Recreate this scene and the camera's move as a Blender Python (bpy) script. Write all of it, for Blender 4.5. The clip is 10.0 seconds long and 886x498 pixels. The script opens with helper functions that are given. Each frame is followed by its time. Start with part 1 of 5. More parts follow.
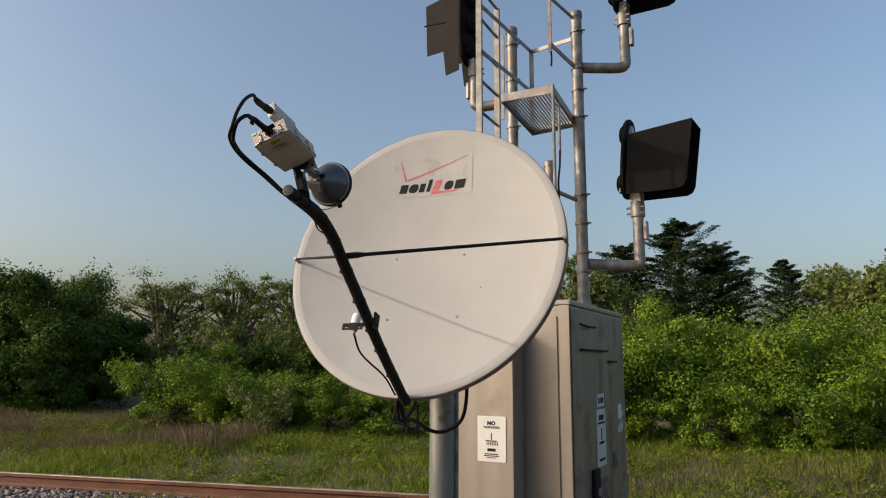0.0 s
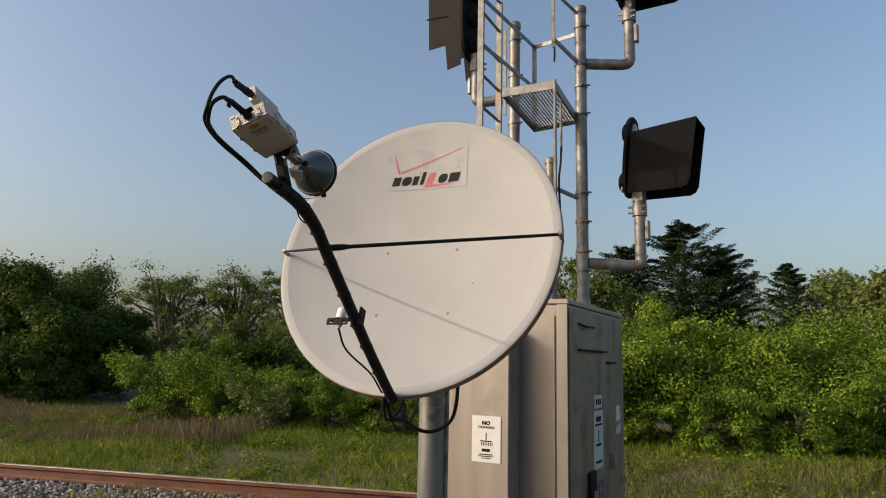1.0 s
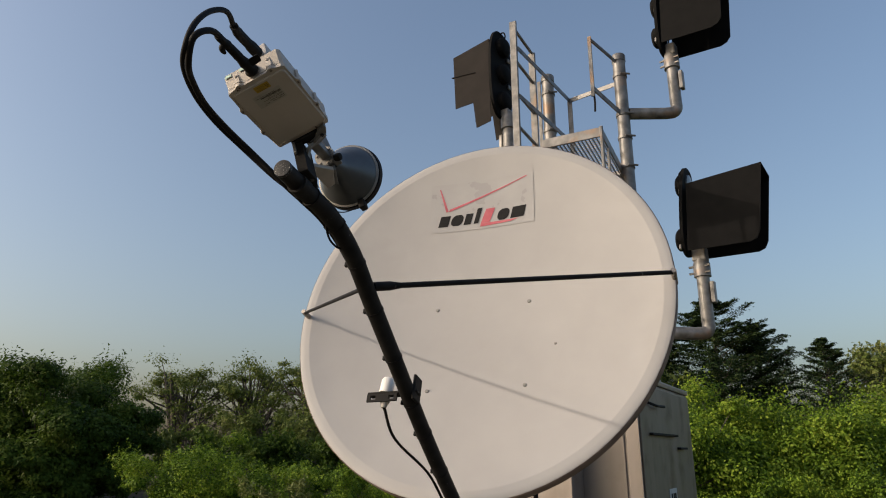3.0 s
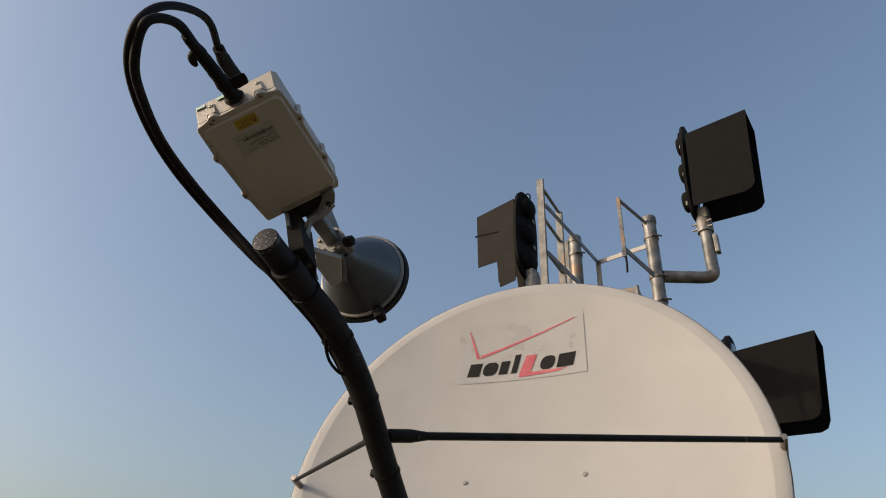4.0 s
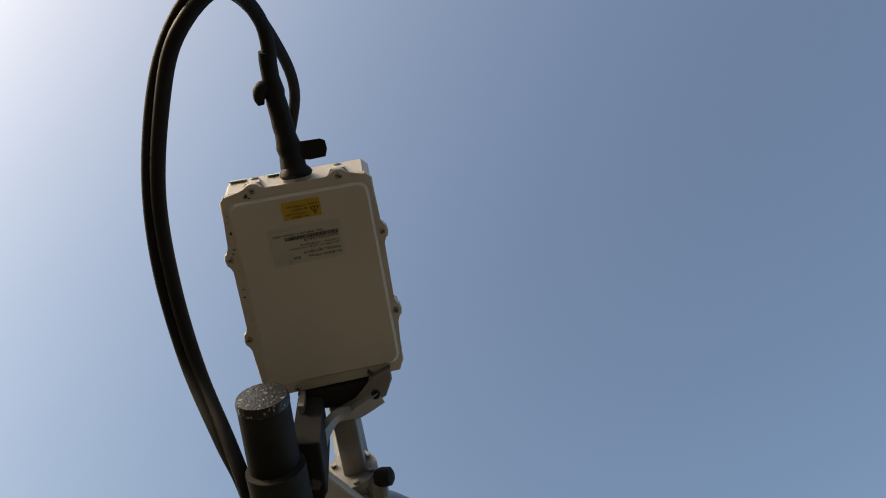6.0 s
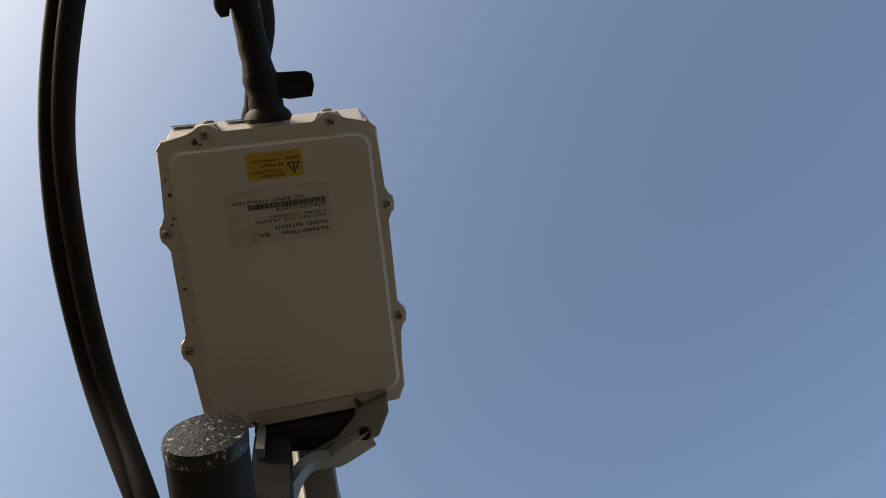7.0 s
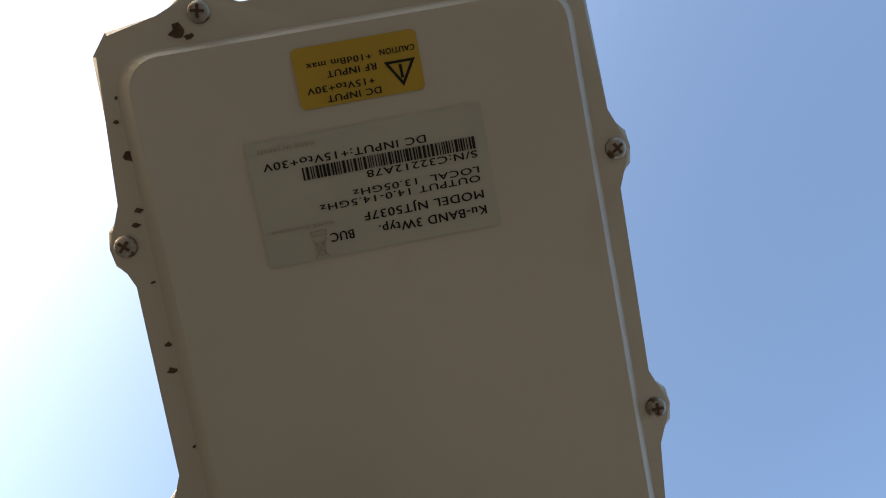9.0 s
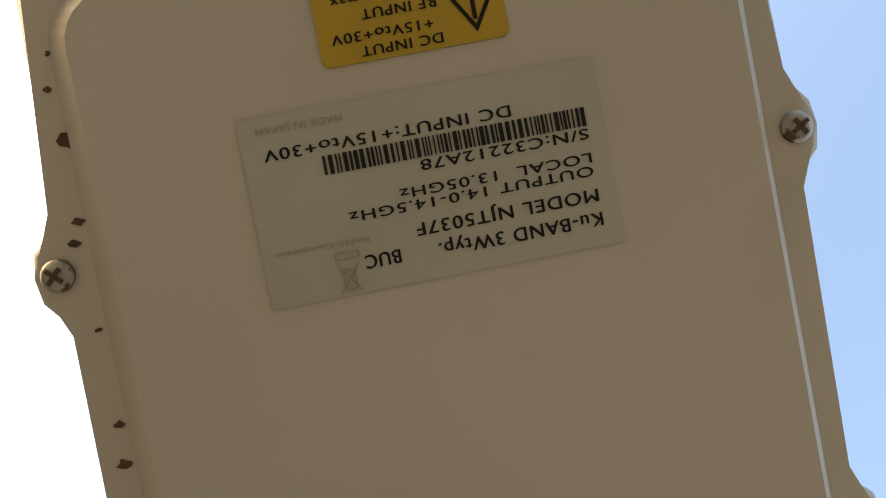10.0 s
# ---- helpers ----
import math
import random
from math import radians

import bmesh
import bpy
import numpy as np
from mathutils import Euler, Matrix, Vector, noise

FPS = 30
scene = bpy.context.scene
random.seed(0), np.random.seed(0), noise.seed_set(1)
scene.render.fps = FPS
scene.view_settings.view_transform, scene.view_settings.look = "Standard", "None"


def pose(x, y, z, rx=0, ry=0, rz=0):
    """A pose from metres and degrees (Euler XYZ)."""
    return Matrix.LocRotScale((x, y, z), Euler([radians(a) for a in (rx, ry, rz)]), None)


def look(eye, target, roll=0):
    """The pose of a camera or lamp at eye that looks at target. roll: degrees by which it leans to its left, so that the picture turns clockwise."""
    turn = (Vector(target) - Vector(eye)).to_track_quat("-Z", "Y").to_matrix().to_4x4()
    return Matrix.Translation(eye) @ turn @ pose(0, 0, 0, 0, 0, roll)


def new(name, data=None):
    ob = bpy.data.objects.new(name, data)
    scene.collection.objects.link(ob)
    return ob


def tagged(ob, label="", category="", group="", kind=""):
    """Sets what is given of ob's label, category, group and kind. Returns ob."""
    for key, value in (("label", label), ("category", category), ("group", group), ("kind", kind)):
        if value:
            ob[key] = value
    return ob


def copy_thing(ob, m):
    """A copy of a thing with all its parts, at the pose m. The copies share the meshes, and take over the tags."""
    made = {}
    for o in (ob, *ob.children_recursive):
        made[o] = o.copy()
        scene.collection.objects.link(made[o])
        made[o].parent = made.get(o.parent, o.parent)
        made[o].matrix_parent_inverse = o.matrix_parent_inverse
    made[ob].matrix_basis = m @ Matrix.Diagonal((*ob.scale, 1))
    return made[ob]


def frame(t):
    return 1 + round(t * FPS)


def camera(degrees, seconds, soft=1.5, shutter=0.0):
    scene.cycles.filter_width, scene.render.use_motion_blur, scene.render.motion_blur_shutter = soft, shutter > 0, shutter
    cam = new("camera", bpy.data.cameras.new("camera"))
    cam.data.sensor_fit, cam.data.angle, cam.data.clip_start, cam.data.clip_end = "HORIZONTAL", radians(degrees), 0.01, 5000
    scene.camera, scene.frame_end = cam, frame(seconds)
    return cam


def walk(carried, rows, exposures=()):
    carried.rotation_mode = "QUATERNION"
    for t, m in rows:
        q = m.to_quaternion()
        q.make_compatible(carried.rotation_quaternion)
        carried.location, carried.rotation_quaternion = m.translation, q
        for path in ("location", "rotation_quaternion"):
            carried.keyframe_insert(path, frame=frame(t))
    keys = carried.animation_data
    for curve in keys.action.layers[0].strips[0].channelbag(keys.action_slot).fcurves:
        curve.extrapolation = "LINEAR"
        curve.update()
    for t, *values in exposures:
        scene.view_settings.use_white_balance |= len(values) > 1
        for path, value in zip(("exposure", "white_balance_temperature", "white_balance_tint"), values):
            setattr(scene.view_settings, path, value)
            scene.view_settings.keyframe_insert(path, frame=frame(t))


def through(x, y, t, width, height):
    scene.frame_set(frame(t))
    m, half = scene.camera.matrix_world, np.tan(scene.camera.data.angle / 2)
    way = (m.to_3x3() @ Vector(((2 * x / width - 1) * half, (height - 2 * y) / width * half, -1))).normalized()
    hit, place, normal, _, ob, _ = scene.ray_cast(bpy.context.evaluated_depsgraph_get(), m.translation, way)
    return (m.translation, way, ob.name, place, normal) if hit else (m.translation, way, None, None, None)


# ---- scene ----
cam = camera(66.1, 10.0, soft=1.05)
PATH = [
    (0, (0.046, -0.025, 1.589), (0.020, 1.948, 1.919), 0.3),
    (0.5, (0.081, 0.009, 1.601), (0.056, 1.984, 1.915), 0.9),
    (1, (0.093, 0.059, 1.588), (0.056, 2.032, 1.913), 1.3),
    (1.5, (-0.011, 0.173, 1.588), (0.023, 2.144, 1.922), 2.1),
    (2, (-0.056, 0.291, 1.596), (0.097, 2.256, 1.933), 2.1),
    (2.2, (-0.032, 0.356, 1.582), (0.088, 2.320, 1.939), 0.5),
    (3.3, (-0.128, 0.834, 1.596), (-0.233, 2.711, 2.278), 0.4),
    (3.5, (-0.153, 0.904, 1.608), (-0.237, 2.750, 2.373), 1.1),
    (4, (-0.149, 1.114, 1.645), (-0.269, 2.822, 2.678), 2.4),
    (4.5, (-0.179, 1.258, 1.673), (-0.475, 2.800, 2.911), 9.2),
    (5, (-0.244, 1.339, 1.709), (-0.418, 2.725, 3.140), 12.4),
    (5.3, (-0.260, 1.393, 1.723), (-0.431, 2.657, 3.263), 18.8),
    (5.5, (-0.256, 1.427, 1.734), (-0.480, 2.565, 3.363), 21.4),
    (6.8, (-0.305, 1.534, 1.808), (-0.401, 2.397, 3.610), 18.6),
    (7, (-0.315, 1.568, 1.848), (-0.393, 2.402, 3.665), 18.5),
    (7.2, (-0.320, 1.594, 1.890), (-0.399, 2.424, 3.708), 18.3),
    (7.5, (-0.329, 1.604, 1.919), (-0.483, 2.445, 3.727), 21.5),
    (8, (-0.352, 1.624, 1.945), (-0.585, 2.523, 3.716), 24.6),
    (8.2, (-0.362, 1.644, 1.955), (-0.583, 2.478, 3.759), 24.5),
    (8.5, (-0.365, 1.655, 1.982), (-0.647, 2.459, 3.791), 28.8),
    (9, (-0.367, 1.672, 2.018), (-0.753, 2.364, 3.855), 36.5),
    (9.5, (-0.377, 1.681, 2.042), (-0.806, 2.346, 3.879), 40.1),
    (10, (-0.386, 1.691, 2.063), (-0.865, 2.297, 3.908), 44.9),
]
walk(cam, [(t, look(eye, target, roll)) for t, eye, target, roll in PATH], exposures=[
    (0.0, 0.4, 6750, 12), (2.2, 0.4, 6750, 12), (3.3, 0.27, 6750, 12), (4.5, 0.36, 7050, 11), (5.5, 0.62, 7150, 10), (7.0, 0.60, 6950, 10), (8.0, 0.86, 6650, 10), (9.0, 1.33, 6350, 10), (10.0, 2.12, 7450, 10)])

# ---- light ----
SUN_TO = Vector((-0.888, -0.235, 0.39)).normalized()
SUN_ELEV = math.asin(SUN_TO.z)
SUN_AZ = math.atan2(SUN_TO.x, SUN_TO.y)
world = bpy.data.worlds.new("sky")
scene.world = world
world.use_nodes = True
wn = world.node_tree.nodes
sky = wn.new("ShaderNodeTexSky")
sky.sky_type = "NISHITA"
sky.sun_disc = False
sky.sun_elevation = SUN_ELEV
sky.sun_rotation = SUN_AZ
sky.air_density, sky.dust_density, sky.ozone_density = 1.2, 5.0, 2.3
wn["Background"].inputs["Strength"].default_value = 0.15
world.node_tree.links.new(sky.outputs["Color"], wn["Background"].inputs["Color"])
sun_lamp = bpy.data.lights.new("sun", "SUN")
sun_lamp.energy, sun_lamp.angle, sun_lamp.color = 1.5, radians(0.8), (1.0, 0.88, 0.75)
new("sun", sun_lamp).matrix_world = look((-20, -10, 12), Vector((-20, -10, 12)) - SUN_TO)


# ---- materials ----
def material(name, colours, scale=8.0, rough=0.5, metal=0.0, bump=0.1, bump_scale=60.0, stretch=(1, 1, 1),
             per_piece=0.0, spec=0.5, stain=None, stain_scale=3.0, stain_at=(0.6, 0.75), through=0.0, island=False, coords="Object"):
    """A procedural surface: two or more colours mixed by noise, fine relief, and stains with an outline of their own."""
    m = bpy.data.materials.new(name)
    m.use_nodes = True
    n, l = m.node_tree.nodes, m.node_tree.links
    b = n["Principled BSDF"]
    tc = n.new("ShaderNodeTexCoord")
    mp = n.new("ShaderNodeMapping")
    mp.inputs["Scale"].default_value = stretch
    l.new(tc.outputs[coords], mp.inputs["Vector"])
    nz = n.new("ShaderNodeTexNoise")
    nz.inputs["Scale"].default_value, nz.inputs["Detail"].default_value = scale, 6.0
    l.new(mp.outputs["Vector"], nz.inputs["Vector"])
    ramp = n.new("ShaderNodeValToRGB")
    els = ramp.color_ramp.elements
    while len(els) < len(colours):
        els.new(0.5)
    for k, c in enumerate(colours):
        els[k].position = 0.32 + 0.36 * k / max(1, len(colours) - 1)
        els[k].color = (*c, 1)
    fac = nz.outputs["Fac"]
    if per_piece:
        src = n.new("ShaderNodeNewGeometry").outputs["Random Per Island"] if island else n.new("ShaderNodeObjectInfo").outputs["Random"]
        mix = n.new("ShaderNodeMix")
        mix.inputs["Factor"].default_value = per_piece
        l.new(fac, mix.inputs["A"])
        l.new(src, mix.inputs["B"])
        fac = mix.outputs["Result"]
    l.new(fac, ramp.inputs["Fac"])
    colour = ramp.outputs["Color"]
    if stain:
        sn = n.new("ShaderNodeTexNoise")
        sn.inputs["Scale"].default_value, sn.inputs["Detail"].default_value = stain_scale, 9.0
        l.new(tc.outputs[coords], sn.inputs["Vector"])
        mr = n.new("ShaderNodeMapRange")
        mr.inputs["From Min"].default_value, mr.inputs["From Max"].default_value = stain_at
        l.new(sn.outputs["Fac"], mr.inputs["Value"])
        mx = n.new("ShaderNodeMix")
        mx.data_type = "RGBA"
        mx.inputs["B"].default_value = (*stain, 1)
        l.new(mr.outputs["Result"], mx.inputs["Factor"])
        l.new(colour, mx.inputs["A"])
        colour = mx.outputs["Result"]
    l.new(colour, b.inputs["Base Color"])
    rr = n.new("ShaderNodeMapRange")
    rr.inputs["To Min"].default_value, rr.inputs["To Max"].default_value = max(0.03, rough - 0.1), min(1, rough + 0.1)
    l.new(nz.outputs["Fac"], rr.inputs["Value"])
    l.new(rr.outputs["Result"], b.inputs["Roughness"])
    b.inputs["Metallic"].default_value = metal
    b.inputs["Specular IOR Level"].default_value = spec
    if bump:
        bn = n.new("ShaderNodeTexNoise")
        bn.inputs["Scale"].default_value, bn.inputs["Detail"].default_value = bump_scale, 5.0
        l.new(mp.outputs["Vector"], bn.inputs["Vector"])
        bp = n.new("ShaderNodeBump")
        bp.inputs["Strength"].default_value, bp.inputs["Distance"].default_value = bump, 0.2 / bump_scale
        l.new(bn.outputs["Fac"], bp.inputs["Height"])
        l.new(bp.outputs["Normal"], b.inputs["Normal"])
    if through:
        tr = n.new("ShaderNodeBsdfTranslucent")
        l.new(colour, tr.inputs["Color"])
        ms = n.new("ShaderNodeMixShader")
        ms.inputs["Fac"].default_value = through
        l.new(b.outputs["BSDF"], ms.inputs[1])
        l.new(tr.outputs["BSDF"], ms.inputs[2])
        l.new(ms.outputs["Shader"], n["Material Output"].inputs["Surface"])
    return m


M_DISH = material("dish_paint", [(0.355, 0.347, 0.341), (0.39, 0.381, 0.374)], 5, 0.6, 0, 0.03, 300, spec=0.3, stain=(0.32, 0.31, 0.298), stain_scale=2.3, stain_at=(0.58, 0.85))
M_EDGE = material("stained_edge", [(0.10, 0.065, 0.05), (0.26, 0.20, 0.17)], 14, 0.6, 0, 0.2, 120)
M_FILM = material("decal_film", [(0.345, 0.335, 0.325), (0.375, 0.365, 0.355)], 12, 0.3, 0, 0.02, 200)
M_INK = material("black_ink", [(0.008, 0.0075, 0.0075), (0.014, 0.013, 0.013)], 60, 0.6, 0, 0, spec=0.15)
M_RED = material("faded_red_ink", [(0.40, 0.06, 0.08), (0.50, 0.12, 0.14)], 25, 0.45, 0, 0)
M_BLACK = material("black_satin_paint", [(0.013, 0.0125, 0.0122), (0.022, 0.021, 0.0205)], 30, 0.6, 0, 0.2, 250, spec=0.08, stain=(0.09, 0.085, 0.08), stain_scale=45, stain_at=(0.68, 0.72))
M_CAP = material("pitted_black_cap", [(0.006, 0.006, 0.006), (0.007, 0.007, 0.007), (0.008, 0.008, 0.008), (0.010, 0.010, 0.009), (0.014, 0.014, 0.013), (0.30, 0.29, 0.28)], 430, 0.35, 0.0, 1.0, 520, spec=0.35, stain=(0.20, 0.09, 0.04), stain_scale=60, stain_at=(0.66, 0.7))
M_RUBBER = material("black_cable", [(0.009, 0.0085, 0.0088), (0.014, 0.0132, 0.0135)], 20, 0.6, 0, 0.1, 300, spec=0.12)
M_TAPE = material("weatherproof_tape", [(0.006, 0.006, 0.006), (0.012, 0.0115, 0.011)], 60, 0.6, 0, 0.5, 150, spec=0.15)
M_ZINC = material("galvanised_steel", [(0.13, 0.125, 0.12), (0.29, 0.28, 0.265)], 14, 0.5, 0.5, 0.15, 90, stain=(0.27, 0.19, 0.135), stain_scale=5, stain_at=(0.56, 0.66))
M_POLE = material("galvanised_pole", [(0.14, 0.15, 0.155), (0.27, 0.28, 0.285)], 10, 0.42, 0.55, 0.12, 120, stretch=(1, 1, 0.15), stain=(0.10, 0.095, 0.085), stain_scale=9, stain_at=(0.58, 0.68))
M_ALU = material("cast_aluminium", [(0.15, 0.15, 0.147), (0.23, 0.225, 0.22)], 40, 0.5, 0.4, 0.25, 350)
M_STEEL = material("brushed_cabinet_metal", [(0.245, 0.215, 0.193), (0.325, 0.288, 0.262)], 6, 0.4, 0.45, 0.05, 120, stretch=(1, 1, 0.08), stain=(0.17, 0.14, 0.115), stain_scale=3.2, stain_at=(0.57, 0.85))
# Darker base carries the shade of the side away from sun; stains over it.
M_STEEL_STAIN_SHADE = material("stained_shaded_side_metal", [(0.185, 0.157, 0.128), (0.265, 0.228, 0.19)], 7, 0.5, 0.35, 0.08, 120, stretch=(1, 1, 0.1), stain=(0.125, 0.096, 0.076), stain_scale=4.5, stain_at=(0.50, 0.70))
M_SCRAWL = material("faded_purple_paint", [(0.13, 0.07, 0.11), (0.20, 0.12, 0.17)], 30, 0.6, 0, 0)
M_BUC = material("cream_enamel", [(0.395, 0.358, 0.315), (0.445, 0.405, 0.358)], 9, 0.42, 0, 0.06, 900, stain=(0.36, 0.315, 0.27), stain_scale=28, stain_at=(0.64, 0.85))
M_GASKET = material("grey_gasket", [(0.2, 0.2, 0.19), (0.28, 0.27, 0.25)], 80, 0.7)
M_SCREW = material("dull_screw", [(0.20, 0.18, 0.16), (0.36, 0.33, 0.30)], 500, 0.42, 0.7, 0.3, 700, stain=(0.08, 0.05, 0.03), stain_scale=350, stain_at=(0.55, 0.62))
M_RUST = material("rust_fleck", [(0.035, 0.018, 0.012), (0.09, 0.05, 0.03)], 500, 0.85, 0, 0.5, 600)
M_YELLOW = material("yellow_label", [(0.35, 0.225, 0.010), (0.39, 0.25, 0.014)], 90, 0.42, 0, 0.02, 300)
M_SILVER = material("silver_label", [(0.335, 0.322, 0.280), (0.365, 0.350, 0.305)], 60, 0.4, 0.0, 0.02, 300)
M_FAINT = material("faint_print", [(0.26, 0.23, 0.19), (0.30, 0.27, 0.22)], 200, 0.5, 0, 0)
M_GREEN = material("green_tape", [(0.30, 0.48, 0.40), (0.40, 0.54, 0.47)], 120, 0.5)
M_LNB = material("pale_silver_casting", [(0.40, 0.375, 0.35), (0.50, 0.47, 0.435)], 30, 0.5, 0.1, 0.1, 300)
M_HORN = material("grey_horn", [(0.070, 0.078, 0.087), (0.108, 0.118, 0.128)], 18, 0.36, 0.5, 0.1, 220)
M_WHITE = material("white_plastic", [(0.74, 0.73, 0.70), (0.80, 0.79, 0.76)], 40, 0.4)
M_SIGN = material("white_sign", [(0.56, 0.56, 0.55), (0.62, 0.62, 0.61)], 10, 0.5, 0, 0.02, 100)
M_NOTICE = material("aged_notice", [(0.42, 0.46, 0.48), (0.52, 0.55, 0.56)], 16, 0.5, 0, 0.02, 100)
M_SIGNAL = material("signal_black", [(0.005, 0.005, 0.005), (0.009, 0.0087, 0.0087)], 12, 0.8, 0, 0.08, 80, spec=0.12)
# Signal black lightened: the sun on the left hood is put into its colour.
M_HOOD_SUNLIT = material("sunlit_hood_black", [(0.019, 0.0165, 0.0152), (0.027, 0.0238, 0.022)], 8, 0.8, 0, 0.08, 80, spec=0.12)
M_LENS = material("dark_lens", [(0.01, 0.012, 0.012), (0.02, 0.022, 0.02)], 20, 0.1, 0, 0)
M_RAIL = material("rusty_rail", [(0.085, 0.030, 0.016), (0.15, 0.060, 0.033)], 9, 0.75, 0.1, 0.3, 60, stretch=(0.3, 1, 1))
M_RAILTOP = material("worn_railhead", [(0.20, 0.13, 0.09), (0.42, 0.34, 0.28)], 4, 0.45, 0.4, 0.05, 60)
M_BALLAST = material("ballast", [(0.105, 0.088, 0.077), (0.27, 0.235, 0.21)], 3, 0.9, 0, 0.3, 40, per_piece=0.75, island=True)
M_TIE = material("creosote_tie", [(0.06, 0.045, 0.035), (0.12, 0.09, 0.07)], 12, 0.9, 0, 0.4, 40, stretch=(1, 6, 6))
M_CONCRETE = material("concrete", [(0.28, 0.27, 0.25), (0.36, 0.35, 0.32)], 6, 0.9, 0, 0.3, 60)
M_GROUND = material("weedy_ground", [(0.085, 0.078, 0.052), (0.12, 0.105, 0.075), (0.16, 0.138, 0.105)], 0.5, 0.95, 0, 0.4, 12, spec=0.05)
M_GRASS = material("grass_blades", [(0.088, 0.142, 0.014), (0.17, 0.225, 0.026), (0.26, 0.27, 0.055)], 0.6, 0.7, 0, 0, per_piece=0.45, spec=0.12, island=True, through=0.35)
M_STRAW = material("dry_grass", [(0.11, 0.08, 0.05), (0.165, 0.118, 0.072)], 0.6, 0.8, 0, 0, per_piece=0.5, island=True, through=0.3)
M_LEAF = material("vine_leaves", [(0.034, 0.072, 0.008), (0.14, 0.235, 0.022), (0.28, 0.36, 0.042)], 1.1, 0.5, 0, 0, per_piece=0.26, spec=0.12, island=True, through=0.3)
M_LEAFMID = material("tree_leaves", [(0.07, 0.10, 0.022), (0.12, 0.16, 0.036), (0.17, 0.195, 0.06)], 0.5, 0.55, 0, 0, per_piece=0.35, spec=0.12, island=True, through=0.3)
M_LEAFDARK = material("dark_leaves", [(0.026, 0.054, 0.007), (0.055, 0.10, 0.013), (0.10, 0.145, 0.024)], 0.9, 0.55, 0, 0, per_piece=0.28, spec=0.12, island=True, through=0.3)
M_LEAFGREY = material("grey_green_leaves", [(0.115, 0.145, 0.032), (0.19, 0.215, 0.055)], 0.8, 0.6, 0, 0, per_piece=0.5, island=True, through=0.3)
M_NEEDLE = material("conifer_needles", [(0.016, 0.035, 0.011), (0.032, 0.058, 0.018), (0.055, 0.08, 0.028)], 0.6, 0.65, 0, 0, per_piece=0.45, spec=0.12, island=True, through=0.12)
M_BRICK = material("weathered_red_brick", [(0.20, 0.065, 0.045), (0.32, 0.12, 0.085)], 3, 0.85, 0, 0.3, 20, stretch=(1, 1, 3))
M_BARK = material("bark", [(0.05, 0.042, 0.034), (0.11, 0.095, 0.08)], 14, 0.9, 0, 0.6, 30, stretch=(1, 1, 0.25))


# ---- mesh helpers ----
def put(name, me, mat, parent=None, label="", m=None):
    me.materials.append(mat)
    ob = new(name, me)
    if parent:
        ob.parent = parent
    if m is not None:
        ob.matrix_basis = m
    return tagged(ob, label)


def part(name, bm, mat, parent=None, label="", smooth=False, m=None):
    """Links a bmesh as one mesh object under a thing or a part."""
    bmesh.ops.recalc_face_normals(bm, faces=bm.faces)
    me = bpy.data.meshes.new(name)
    bm.to_mesh(me)
    bm.free()
    if smooth:
        me.shade_smooth()
        me.set_sharp_from_angle(angle=radians(38))
    return put(name, me, mat, parent, label, m)


def thing(name, m, label, category, group="", kind=""):
    ob = new(name)
    ob.empty_display_size = 0.1
    ob.matrix_world = m
    return tagged(ob, label, category, group, kind)


def box(bm, x0, x1, y0, y1, z0, z1, bevel=0.0, m=None, segments=2):
    vs = [bm.verts.new(p) for p in ((x0, y0, z0), (x1, y0, z0), (x1, y1, z0), (x0, y1, z0), (x0, y0, z1), (x1, y0, z1), (x1, y1, z1), (x0, y1, z1))]
    fs = [bm.faces.new([vs[i] for i in f]) for f in ((0, 3, 2, 1), (4, 5, 6, 7), (0, 1, 5, 4), (1, 2, 6, 5), (2, 3, 7, 6), (3, 0, 4, 7))]
    if m is not None:
        bmesh.ops.transform(bm, matrix=m, verts=vs)
    if bevel:
        es = list({e for f in fs for e in f.edges})
        bmesh.ops.bevel(bm, geom=es, offset=bevel, segments=segments, profile=0.5, affect="EDGES")
    return bm


def tube(bm, pts, radius, segs=12, caps=True):
    """A round bar along points; radius is a number or one for each point."""
    pts = [Vector(p) for p in pts]
    rs = radius if isinstance(radius, (list, tuple)) else [radius] * len(pts)
    side = None
    rings = []
    for i, p in enumerate(pts):
        d = (pts[min(i + 1, len(pts) - 1)] - pts[max(i - 1, 0)]).normalized()
        if side is None:
            side = d.orthogonal().normalized()
        side = (side - d * side.dot(d)).normalized()
        up = d.cross(side)
        rings.append([bm.verts.new(p + (side * math.cos(a) + up * math.sin(a)) * rs[i]) for a in (2 * math.pi * k / segs for k in range(segs))])
    for a, b in zip(rings, rings[1:]):
        for k in range(segs):
            bm.faces.new((a[k], a[(k + 1) % segs], b[(k + 1) % segs], b[k]))
    if caps:
        bm.faces.new(rings[0][::-1])
        bm.faces.new(rings[-1])
    return bm


def smooth_path(pts, steps=6):
    """Catmull-Rom through the points."""
    p = [Vector(q) for q in pts]
    p = [p[0] * 2 - p[1]] + p + [p[-1] * 2 - p[-2]]
    out = []
    for i in range(1, len(p) - 2):
        for k in range(steps):
            t = k / steps
            out.append(0.5 * (2 * p[i] + (p[i + 1] - p[i - 1]) * t + (2 * p[i - 1] - 5 * p[i] + 4 * p[i + 1] - p[i + 2]) * t * t + (3 * p[i] - p[i - 1] - 3 * p[i + 1] + p[i + 2]) * t ** 3))
    return out + [p[-2]]


